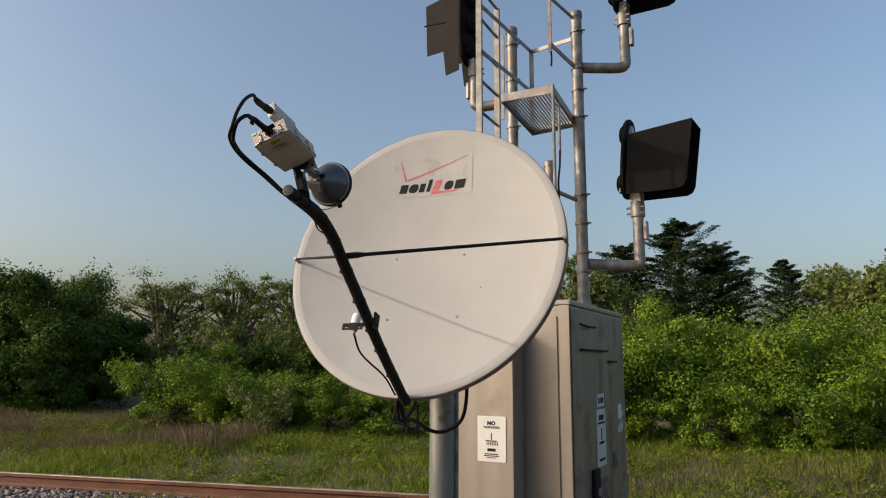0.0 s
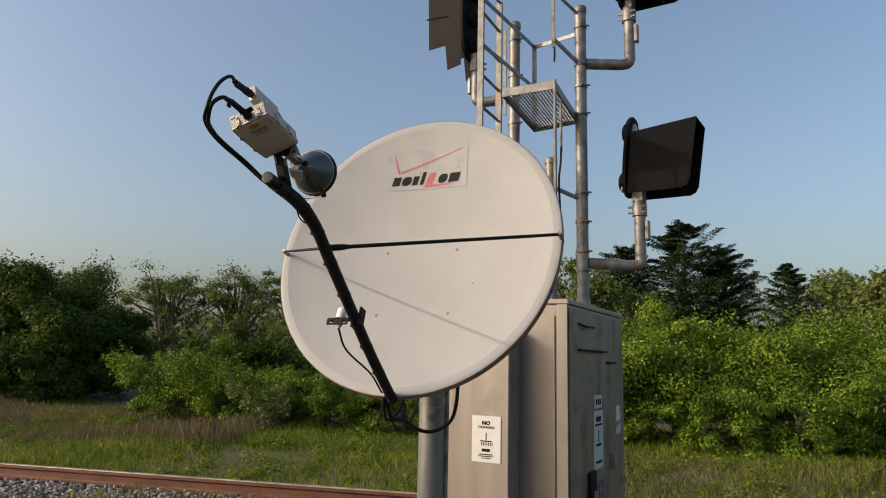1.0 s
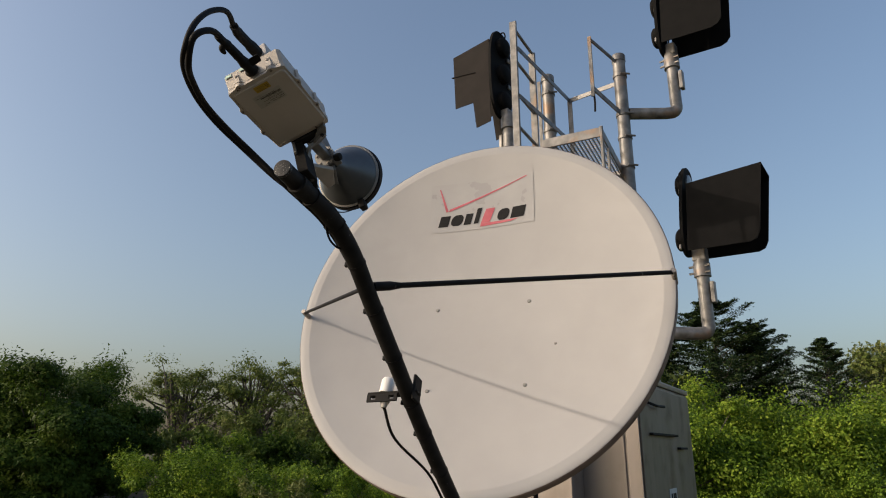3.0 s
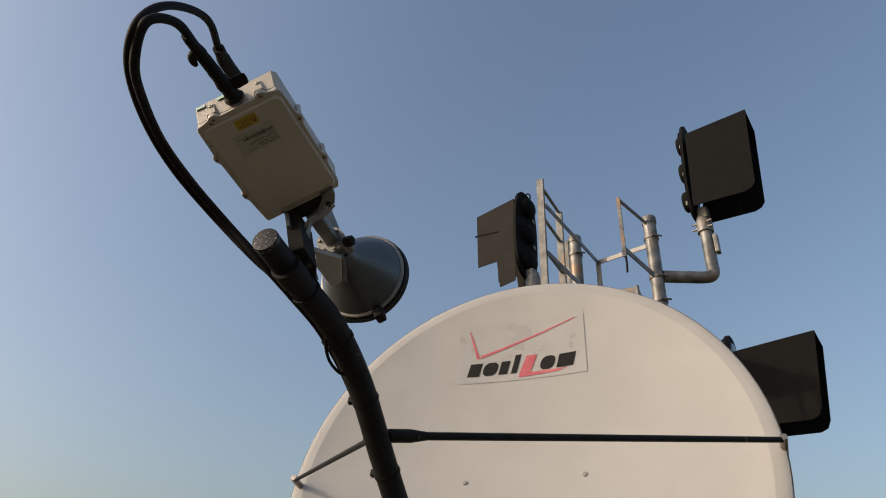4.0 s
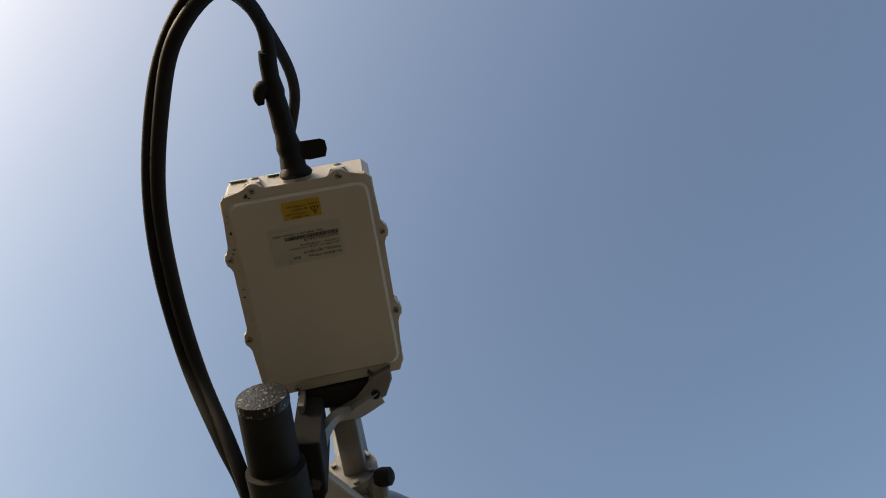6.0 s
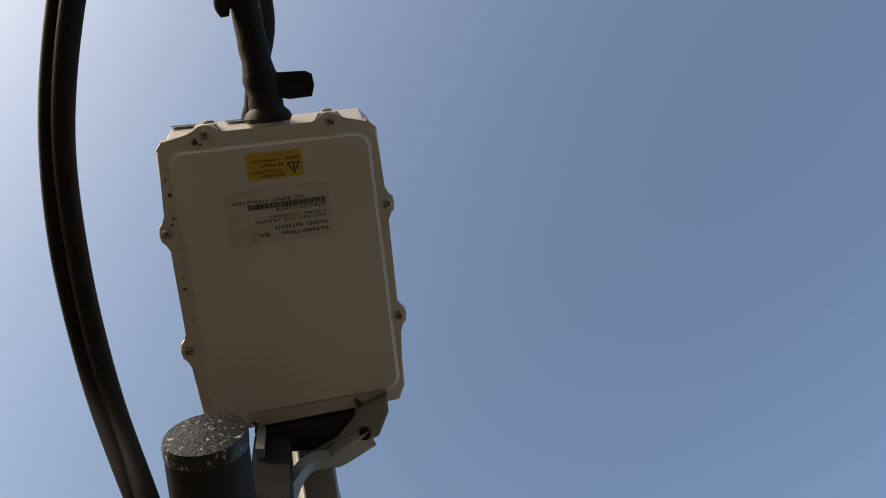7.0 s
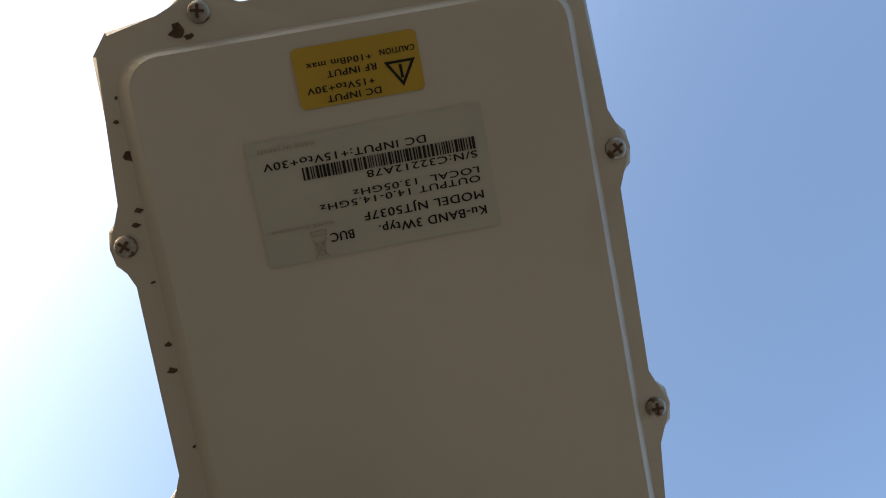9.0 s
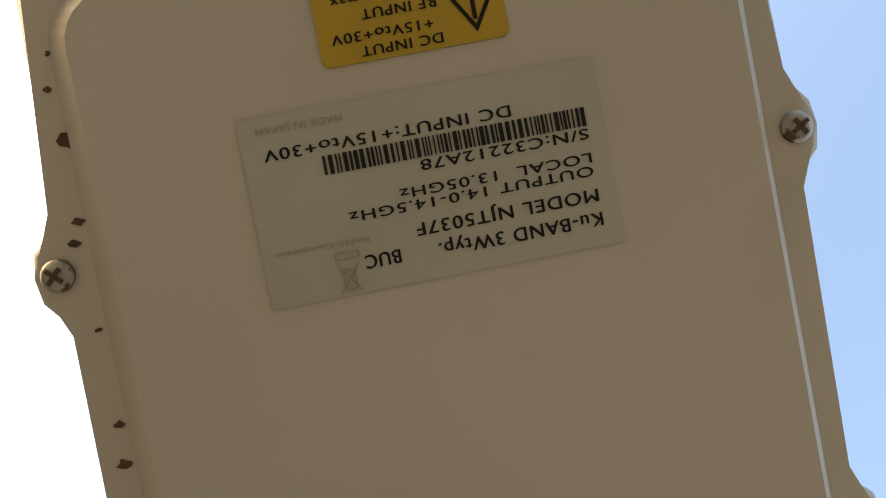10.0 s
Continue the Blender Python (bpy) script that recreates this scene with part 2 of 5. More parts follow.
def lathe(bm, profile, origin, axis, segs=32, close=False):
    """A turned body: profile of (along, radius) about an axis from origin."""
    o, d = Vector(origin), Vector(axis).normalized()
    s = d.orthogonal().normalized()
    u = d.cross(s)
    rings = [[bm.verts.new(o + d * h + (s * math.cos(a) + u * math.sin(a)) * r) for a in (2 * math.pi * k / segs for k in range(segs))] for h, r in profile]
    for a, b in zip(rings, rings[1:]):
        for k in range(segs):
            bm.faces.new((a[k], a[(k + 1) % segs], b[(k + 1) % segs], b[k]))
    bm.faces.new(rings[0][::-1])
    bm.faces.new(rings[-1])
    return bm


def prism(bm, outline, z0, z1, m=None, bevel=0.0):
    """An outline in x, y raised from z0 to z1."""
    lo = [bm.verts.new((x, y, z0)) for x, y in outline]
    hi = [bm.verts.new((x, y, z1)) for x, y in outline]
    n = len(outline)
    bm.faces.new(lo[::-1])
    top = bm.faces.new(hi)
    for k in range(n):
        bm.faces.new((lo[k], lo[(k + 1) % n], hi[(k + 1) % n], hi[k]))
    if bevel:
        bmesh.ops.bevel(bm, geom=list(top.edges), offset=bevel, segments=2, profile=0.5, affect="EDGES")
    if m is not None:
        bmesh.ops.transform(bm, matrix=m, verts=[v for v in bm.verts])
    return bm


def axes(o, x, y, z):
    m = Matrix.Identity(4)
    for i, v in enumerate((x, y, z)):
        m[0][i], m[1][i], m[2][i] = v
    m.translation = o
    return m


def lettering(name, text, width, height, at, mat, parent, turn=180.0, bold=0.0):
    """Flat letters of the built-in font, width by height, with their near end at a place; turned in the plane."""
    cu = bpy.data.curves.new(name, "FONT")
    cu.body = text
    cu.offset = bold
    cu.space_character = 1.12
    tmp = bpy.data.objects.new(name, cu)
    scene.collection.objects.link(tmp)
    bpy.context.view_layer.update()
    me = bpy.data.meshes.new_from_object(tmp.evaluated_get(bpy.context.evaluated_depsgraph_get()))
    bpy.data.objects.remove(tmp)
    xs = [v.co.x for v in me.vertices]
    x0, w = min(xs), max(xs) - min(xs)
    me.transform(Matrix.Diagonal((width / w, height / 0.69, 1, 1)) @ Matrix.Translation((-x0, 0, 0)))
    # heavy strokes: the same letters again, a hair aside
    bm = bmesh.new()
    for k, dx in enumerate((-0.035, 0.035)):
        tmp = me.copy()
        tmp.transform(Matrix.Translation((dx * height, 0.4 * dx * height, 0.00002 * k)))
        bm.from_mesh(tmp)
        bpy.data.meshes.remove(tmp)
    bm.to_mesh(me)
    bm.free()
    return put(name, me, mat, parent, "", pose(*at, 0, 0, turn))


def arrays_mesh(name, verts, faces):
    """A mesh from numpy arrays; faces all of one size."""
    me = bpy.data.meshes.new(name)
    k = faces.shape[1]
    me.vertices.add(len(verts))
    me.vertices.foreach_set("co", np.ascontiguousarray(verts, dtype=np.float32).ravel())
    me.loops.add(faces.size)
    me.loops.foreach_set("vertex_index", np.ascontiguousarray(faces, dtype=np.int32).ravel())
    me.polygons.add(len(faces))
    me.polygons.foreach_set("loop_start", np.arange(0, faces.size, k, dtype=np.int32))
    me.update(calc_edges=True)
    return me


# ---- ground, track ----
TRACK = Vector((0.973, -0.229, 0))
ACROSS = Vector((0.229, 0.973, 0))
RAIL_AT = Vector((-1.98, 8.55, 0))


def ground_height(x, y):
    d = (x - RAIL_AT.x) * ACROSS.x + (y - RAIL_AT.y) * ACROSS.y
    near = np.exp(-(np.abs(d) / 2.2) ** 4)
    h = -0.12 * near + 0.05 * np.sin(x * 0.7 + 1) * np.sin(y * 0.9) * (1 - near)
    return np.where(d > 1.5, h + 0.02 * np.minimum(d - 1.5, 20), np.where(d < -1.5, np.minimum(h, 0.0) * (d > -3), h))


def build_ground():
    g = np.concatenate([-np.geomspace(1500, 31, 12), np.linspace(-30, 30, 121), np.geomspace(31, 1500, 12)])
    n = len(g)
    X, Y = np.meshgrid(g, g + 10)
    V = np.stack([X, Y, ground_height(X, Y)], -1).reshape(-1, 3)
    i = np.arange(n * n).reshape(n, n)
    F = np.stack([i[:-1, :-1], i[:-1, 1:], i[1:, 1:], i[1:, :-1]], -1).reshape(-1, 4)
    ob = put("ground", arrays_mesh("ground", V, F), M_GROUND)
    tagged(ob, "weedy grass verge with bare patches beside the track", "ground", kind="structure")


def build_track():
    m = axes(RAIL_AT + Vector((0, 0, -0.085)), TRACK, ACROSS, Vector((0, 0, 1)))
    rail = thing("rail", m, "rusty brown steel rail with a worn bright head", "rail", kind="structure")
    web = [(-0.075, 0), (0.075, 0), (0.075, 0.012), (0.02, 0.032), (0.009, 0.05), (0.009, 0.125), (0.036, 0.142), (0.036, 0.178), (-0.036, 0.178), (-0.036, 0.142), (-0.009, 0.125), (-0.009, 0.05), (-0.02, 0.032), (-0.075, 0.012)]
    turn = Matrix(((0, 0, 1, 0), (1, 0, 0, 0), (0, 1, 0, 0), (0, 0, 0, 1)))
    part("rail_body", prism(bmesh.new(), web, -40, 40, turn), M_RAIL, rail)
    part("rail_head", prism(bmesh.new(), [(-0.034, 0.178), (0.034, 0.178), (0.028, 0.186), (-0.028, 0.186)], -40, 40, turn), M_RAILTOP, rail, "rail head polished by wheels")
    bm = box(bmesh.new(), -0.11, 0.11, -0.62, 0.3, -0.19, -0.012, 0.012)
    tie = part("railway_tie", bm, M_TIE)
    tie.matrix_basis = m @ pose(-12, 0, 0)
    tagged(tie, "dark creosoted wooden tie bedded in ballast", "railway tie", "ties under the rail")
    plate = part("tie_plate", box(bmesh.new(), -0.09, 0.09, -0.17, 0.17, -0.011, -0.001, 0.003), M_RAIL, tie, "rusty steel plate")
    for sx, sy in ((-0.06, -0.095), (0.06, 0.095), (-0.06, 0.095), (0.06, -0.095)):
        part("spike", box(bmesh.new(), sx - 0.014, sx + 0.014, sy - 0.018, sy + 0.018, -0.01, 0.03, 0.004), M_RAIL, tie)
    for k in range(1, 26):
        copy_thing(tie, m @ pose(-12 + 0.52 * k, 0, 0))
    rng = np.random.default_rng(5)
    N = 15000
    along = rng.uniform(-9, 2.5, N)
    off = rng.uniform(-1.6, -0.05, N)
    P = np.array(m.translation)[None] + along[:, None] * np.array(TRACK) + off[:, None] * np.array(ACROSS)
    P[:, 2] = -0.085 + rng.uniform(-0.06, 0.012, N) - np.maximum(-off - 1.0, 0) * 0.12
    cube = np.array([(-1, -1, -1), (1, -1, -1), (1, 1, -1), (-1, 1, -1), (-1, -1, 1), (1, -1, 1), (1, 1, 1), (-1, 1, 1)], float)
    s = rng.uniform(0.012, 0.03, (N, 1, 3))
    jit = rng.uniform(-0.45, 0.45, (N, 8, 3))
    ang = rng.uniform(0, 6.28, N)
    L = (cube[None] + jit) * s
    c, sn = np.cos(ang)[:, None], np.sin(ang)[:, None]
    W = np.stack([L[..., 0] * c - L[..., 1] * sn, L[..., 0] * sn + L[..., 1] * c, L[..., 2]], -1) + P[:, None]
    F = np.array([(0, 3, 2, 1), (4, 5, 6, 7), (0, 1, 5, 4), (1, 2, 6, 5), (2, 3, 7, 6), (3, 0, 4, 7)])
    F = (F[None] + 8 * np.arange(N)[:, None, None]).reshape(-1, 4)
    tagged(put("ballast", arrays_mesh("ballast", W.reshape(-1, 3), F), M_BALLAST), "grey crushed stone ballast beside the rail", "ballast", kind="stuff")


build_ground()
build_track()


# ---- grass ----
def build_grass(name, n, area, height, mat, label, seed, lean=0.4, width=0.0045):
    rng = np.random.default_rng(seed)
    a = rng.uniform(area[0], area[1], n)
    d = rng.uniform(area[2], area[3], n)
    P = np.array(RAIL_AT)[None] + a[:, None] * np.array(TRACK) + d[:, None] * np.array(ACROSS)
    keep = np.sin(P[:, 0] * 1.7 + 2 * np.sin(P[:, 1] * 1.1 + seed)) + rng.normal(0, 0.8, n) > -0.9
    P = P[keep]
    n = len(P)
    P[:, 2] = ground_height(P[:, 0], P[:, 1])
    h = rng.uniform(*height, n) * (0.75 + 0.35 * np.sin(P[:, 0] * 0.9 + 1.3 * np.sin(P[:, 1] * 0.8)))
    az = rng.uniform(0, 6.283, n)
    w = width * rng.uniform(0.6, 1.6, n)
    tip = np.stack([rng.normal(0, lean, n) * h, rng.normal(0, lean, n) * h, h], -1)
    wv = np.stack([np.cos(az) * w, np.sin(az) * w, np.zeros(n)], -1)
    mid = tip * np.array([0.35, 0.35, 0.6])
    V = np.stack([P - wv, P + wv, P + mid + wv * 0.8, P + tip, P + mid - wv * 0.8], 1).reshape(-1, 3)
    F = np.arange(n * 5).reshape(n, 5)
    tagged(put(name, arrays_mesh(name, V, F), mat), label, "grass", kind="stuff")


build_grass("grass", 130000, (-11, 16, 0.4, 7.0), (0.07, 0.22), M_GRASS, "uneven green verge grass beyond the rail", 11)
build_grass("tall_grass", 40000, (-14, 16, 3.0, 9.5), (0.10, 0.30), M_GRASS, "tall green grass along the thicket's foot", 12, 0.2)
build_grass("dry_grass", 30000, (-13, -2.5, 2.6, 7.5), (0.16, 0.42), M_STRAW, "dry reddish-brown grass gone to seed", 13, 0.2, 0.0035)
build_grass("dry_grass", 5000, (4.0, 12, 1.5, 4.0), (0.14, 0.36), M_STRAW, "dry reddish-brown grass gone to seed", 14, 0.25, 0.0035)
build_grass("grass", 9000, (-2, 8, -1.6, 0.5), (0.1, 0.3), M_GRASS, "uneven green verge grass beside the track", 15)


# ---- plants ----
def leaf_cloud(centres, normals, size, rng, droop=0.3, far=False):
    """Pointed leaves folded along the midrib, as arrays; plain pointed ones far off."""
    n = len(centres)
    nrm = normals + rng.normal(0, 0.4, (n, 3))
    nrm /= np.linalg.norm(nrm, axis=1)[:, None]
    along = rng.normal(0, 1, (n, 3)) + np.array([0, 0, -droop])
    along -= nrm * (along * nrm).sum(1)[:, None]
    along /= np.linalg.norm(along, axis=1)[:, None]
    side = np.cross(nrm, along)
    s = (size * rng.uniform(0.6, 1.35, n))[:, None]
    lift = nrm * s * 0.12
    if far:
        V = np.stack([centres - along * s * 0.4 + side * s * 0.34, centres - along * s * 0.4 - side * s * 0.34, centres + along * s * 0.6], 1)
        return V.reshape(-1, 3), np.arange(n * 3).reshape(n, 3)
    V = np.stack([centres - along * s * 0.5, centres + side * s * 0.34 + lift - along * s * 0.05, centres + along * s * 0.55, centres - side * s * 0.34 + lift - along * s * 0.05], 1)
    return V.reshape(-1, 3), np.arange(n * 4).reshape(n, 4)


def clumps(rng, count, size, base, lobes, low=False, mound=1.0):
    """Centres and radii of leaf clumps over a lobed crown of that size."""
    out = []
    for k in range(count):
        v = rng.normal(0, 1, 3)
        v /= np.linalg.norm(v)
        v[2] = rng.uniform(-0.85, 1.0) if low else (abs(v[2]) - 0.35 if rng.random() < 0.8 else v[2])
        r = rng.uniform(0.55, 1.0) ** 0.6 * (1 + 0.22 * math.sin(3 * math.atan2(v[1], v[0]) + lobes) + 0.15 * math.sin(5 * v[2] + lobes))
        c = np.array(base) + v * r * np.array(size)
        out.append((c, min(size) * (rng.uniform(0.17, 0.34) if low else rng.uniform(0.11, 0.30)) * mound))
    return out


def broadleaf(name, at, size, crown_z, leaves, leaf, mat, label, category, seed, count=40, airy=False, stems=1, group="", low=False, mound=1.0, sprays=0.5):
    """A tree or shrub: tapered trunk and limbs that reach the clumps of a leafy crown."""
    rng = np.random.default_rng(seed)
    z0 = float(ground_height(np.float64(at[0]), np.float64(at[1]))) - 0.05
    root = thing(name, pose(at[0], at[1], z0), label, category, group)
    cl = clumps(rng, count, size, (0, 0, crown_z), seed, low, mound)
    cl = [(np.array([c[0], c[1], max(c[2], r * 0.6)]), r) for c, r in cl]
    thick = 0.05 * crown_z ** 0.8
    for k in range(stems):
        lean = rng.normal(0, 0.12 + 0.1 * (stems > 1), 2) * crown_z
        foot = rng.normal(0, 0.15, 2) * (stems > 1)
        bm = tube(bmesh.new(), smooth_path([(foot[0], foot[1], 0), (foot[0] + lean[0] * 0.4, foot[1] + lean[1] * 0.4, crown_z * 0.5), (foot[0] + lean[0], foot[1] + lean[1], crown_z * 1.15)], 3), [thick * f for f in (1.25, 1.05, 0.95, 0.85, 0.7, 0.55, 0.4)], 8)
        part("trunk", bm, M_BARK, root, smooth=True)
    bm = bmesh.new()
    for c, r in cl[:: 2 if not airy else 1]:
        h = crown_z * rng.uniform(0.35, 0.9)
        mid = np.array([c[0] * 0.45, c[1] * 0.45, h + (c[2] - h) * 0.4])
        tube(bm, smooth_path([(0, 0, h), mid, c], 3), [thick * 0.5 * f for f in (1, 0.85, 0.7, 0.6, 0.45, 0.3, 0.15)], 5)
    tagged(part("branchwork", bm, M_BARK, root, smooth=True), kind="stuff")
    Cs, Ns = [], []
    per = max(4, leaves // len(cl))
    for c, r in cl:
        v = rng.normal(0, 1, (per, 3))
        v /= np.linalg.norm(v, axis=1)[:, None]
        rad = r * np.abs(rng.normal(0.85, 0.34 if airy else 0.24, per)) * (1.3 if airy else 1)
        v[:, 2] += 0.2
        p = c + v * rad[:, None] * np.array([1.3, 1.3, 0.55 if airy else 0.8])
        # sprays: short leafy shoots that stand out of the clump
        d = rng.normal(0, 1, (6, 3)) + np.array([0, 0, 0.15]) + 0.9 * (c - np.array([0, 0, crown_z])) / np.array(size)
        d /= np.linalg.norm(d, axis=1)[:, None]
        k = rng.integers(0, 6, per)
        far_out = rng.random(per) < sprays
        p[far_out] = (c + d[k] * (r * rng.uniform(0.3, 1.75, per))[:, None] + rng.normal(0, 0.16, (per, 3)) * r)[far_out]
        Cs.append(p)
        Ns.append(v * 1.0 + np.array([0, 0, 0.25]))
    Cs, Ns = np.concatenate(Cs), np.concatenate(Ns)
    ok = Cs[:, 2] > 0.02
    V, F = leaf_cloud(Cs[ok], Ns[ok], leaf, rng, far=at[1] > 18)
    put("crown", arrays_mesh("crown", V, F), mat, root)
    return root


def conifer(at, height, radius, leaves, label, seed, ragged=0.35, full=0.75):
    """A conifer: straight trunk, tiers of drooping boughs with needle sprays."""
    rng = np.random.default_rng(seed)
    z0 = float(ground_height(np.float64(at[0]), np.float64(at[1])))
    root = thing("conifer_tree", pose(at[0], at[1], z0), label, "tree", "dark conifers behind the thicket")
    part("trunk", tube(bmesh.new(), [(0, 0, 0), (0, 0, height * 0.5), (0, 0, height)], [0.2, 0.12, 0.015], 8), M_BARK, root, smooth=True)
    bm = bmesh.new()
    Cs, Ns = [], []
    boughs = 170
    per = leaves // boughs
    for k in range(boughs):
        f = (k / boughs) ** 0.9
        z = height * (0.12 + 0.87 * f)
        R = radius * (1 - f) ** full * rng.uniform(1 - ragged, 1 + ragged) + 0.12
        a = rng.uniform(0, 6.283)
        d = np.array([math.cos(a), math.sin(a), 0])
        end = d * R + np.array([0, 0, z + R * rng.uniform(0.1, 0.6)])
        tube(bm, [(0, 0, z), end * 0.5 + np.array([0, 0, z * 0.5]), end], [0.03 * (1 - f) + 0.012, 0.02 * (1 - f) + 0.01, 0.006], 4)
        t = rng.uniform(0.15, 1.05, per) ** 0.7
        base = np.array([0, 0, z])[None] * (1 - t)[:, None] + end[None] * t[:, None]
        w = 0.05 + 0.17 * R * (1.08 - t)
        p = base + rng.normal(0, 1, (per, 3)) * np.stack([w, w, w * 0.30], -1)
        Cs.append(p)
        Ns.append(np.tile(np.array([0, 0, 1.0]), (per, 1)) + d * 0.3)
    part("bough", bm, M_BARK, root)
    V, F = leaf_cloud(np.concatenate(Cs), np.concatenate(Ns), 0.09, rng, 0.1, True)
    put("crown", arrays_mesh("crown", V, F), M_NEEDLE, root)
    return root


THICKET = "vine-smothered thicket along the verge"
for x, y, sx, sz, cz, seed in ((3.6, 13.6, 1.3, 1.15, 1.35, 21), (4.9, 14.6, 1.5, 1.25, 1.35, 22), (6.5, 13.7, 1.5, 1.1, 1.3, 23), (8.1, 14.7, 1.5, 1.1, 1.3, 24), (9.9, 13.9, 1.5, 1.35, 1.45, 25), (11.6, 14.4, 1.6, 1.75, 1.7, 26)):
    broadleaf("vine_covered_shrub", (x, y), (sx, 1.1, sz), cz, 46000, 0.056, M_LEAF, "tall shrub smothered in bright green vines", "shrub", seed, 60, stems=3, mound=1.35, sprays=0.2, group=THICKET)
for x, y, sx, sz, seed in ((4.6, 12.6, 1.0, 0.55, 31), (6.2, 12.4, 1.1, 0.65, 32), (7.9, 12.5, 1.2, 0.7, 33), (9.6, 12.6, 1.2, 0.7, 34), (2.9, 13.2, 0.8, 0.5, 35)):
    broadleaf("low_bush", (x, y), (sx, 0.8, sz), 0.55, 22000, 0.045, M_LEAF, "low bright green bush at the thicket's foot", "bush", seed, 45, stems=3, low=True, sprays=0.25, group="low bushes on the verge")
for x, y, sx, sz, cz, seed in ((-5.9, 15.0, 1.1, 0.85, 0.70, 41), (-3.9, 14.8, 1.1, 0.6, 0.6, 42), (-2.5, 14.8, 1.2, 0.65, 0.6, 43), (-0.9, 14.6, 1.3, 0.65, 0.6, 44), (0.9, 14.4, 1.3, 0.65, 0.6, 45), (2.2, 14.0, 1.0, 0.55, 0.55, 46), (-5.3, 16.2, 1.2, 0.6, 0.7, 48)):
    broadleaf("low_bush", (x, y), (sx, 0.9, sz), cz, 26000, 0.045, M_LEAF, "rounded bright green bush in the verge grass", "bush", seed, 45, stems=3, low=True, sprays=0.25, group="low bushes on the verge")
broadleaf("grey_bush", (-3.7, 14.0), (0.5, 0.45, 0.45), 0.5, 14000, 0.04, M_LEAFGREY, "small grey-green bush among brighter ones", "bush", 47, 40, stems=3, low=True)
for x, y, sx, sz, cz, seed in ((-6.3, 20.5, 2.0, 0.95, 1.1, 51), (-3.6, 21.0, 2.0, 0.9, 1.0, 52), (-1.0, 21.5, 2.0, 0.9, 1.0, 53), (1.8, 21.0, 2.2, 1.0, 1.2, 54), (4.6, 20.5, 2.0, 1.3, 1.6, 55)):
    broadleaf("shrub", (x, y), (sx, 1.4, sz), cz, 26000, 0.085, M_LEAFDARK, "dense dark green shrub behind the verge", "shrub", seed, 70, stems=3, low=True, group="dark shrubs behind the verge")
for x, y, sx, sz, cz, seed in ((-13.4, 21.8, 2.4, 1.9, 2.05, 61), (-17.2, 22.2, 2.6, 1.8, 2.0, 62), (-11.4, 21.2, 1.2, 1.4, 1.5, 63), (-11.9, 20.4, 1.4, 0.9, 0.9, 64), (-15.4, 20.6, 1.7, 1.0, 1.0, 65)):
    broadleaf("broadleaf_tree", (x, y), (sx, 2.0, sz), cz, 76000, 0.098, M_LEAFDARK, "dense dark green tree leafed to the ground", "tree", seed, 80, low=True, mound=1.05, sprays=0.08, group="dark trees beyond the track")
for x, y, sx, sz, cz, seed in ((-12.6, 30.5, 1.9, 1.3, 4.0, 71), (-9.9, 31.0, 2.0, 1.4, 4.0, 72), (-7.0, 30.5, 1.9, 1.2, 4.0, 73), (-4.0, 31.0, 2.0, 1.2, 3.9, 74), (-1.0, 31.0, 2.2, 1.2, 3.8, 75), (3.0, 31.0, 2.2, 1.3, 4.0, 76)):
    broadleaf("thin_tree", (x, y), (sx, 1.5, sz), cz, 7500, 0.095, M_LEAFMID, "thin-crowned tree with sky showing through its leaves", "tree", seed, 46, airy=True, sprays=0.2, stems=2, group="airy trees in the background")
    broadleaf("thin_tree", (x + 0.8, y - 1.0), (sx, 1.3, 1.2), 2.6, 2600, 0.10, M_LEAFMID, "thin-crowned tree with sky showing through its leaves", "tree", seed + 20, 50, airy=True, stems=2, group="airy trees in the background")
for k in range(13):
    broadleaf("shrub", (-21 + 3.4 * k, 27.0 + 1.2 * math.sin(2.1 * k)), (2.3, 1.3, 1.15 + 0.25 * math.sin(1.7 * k)), 1.25, 16000, 0.12, M_LEAFMID, "olive green shrub at the back of the verge", "shrub", 200 + k, 60, stems=3, group="olive shrubs at the back", low=True)
conifer((10.2, 30.0), 7.4, 2.5, 70000, "broad dark juniper with layered boughs", 81, 0.42, 0.5)
conifer((8.0, 31.0), 6.5, 2.3, 52000, "broad dark juniper with layered boughs", 82, 0.42, 0.5)
conifer((12.2, 30.6), 6.4, 2.1, 46000, "broad dark juniper with layered boughs", 83, 0.45, 0.5)
conifer((17.0, 34.7), 6.5, 2.3, 34000, "pointed dark conifer with tiered boughs", 84, 0.35)
conifer((35.3, 43.5), 12.6, 4.0, 30000, "tall sparse spruce with bare hanging boughs", 86, 0.45)


def build_house():
    """A flat-roofed brick house; its parapet shows over the trees."""
    root = thing("brick_house", pose(29.75, 40.0, 0.3, 0, 0, -38), "red brick house corner with a parapet above the trees", "house")
    part("wall", box(bmesh.new(), 0.25, 9.0, 0.25, 8.0, 0, 7.0, 0.02), M_BRICK, root)
    part("parapet", box(bmesh.new(), 0, 9.25, 0, 8.25, 7.2, 7.92, 0.02), M_BRICK, root)
    part("cornice", box(bmesh.new(), 0.08, 9.15, 0.08, 8.15, 7.0, 7.199, 0.02), M_CONCRETE, root, "pale stone cornice")


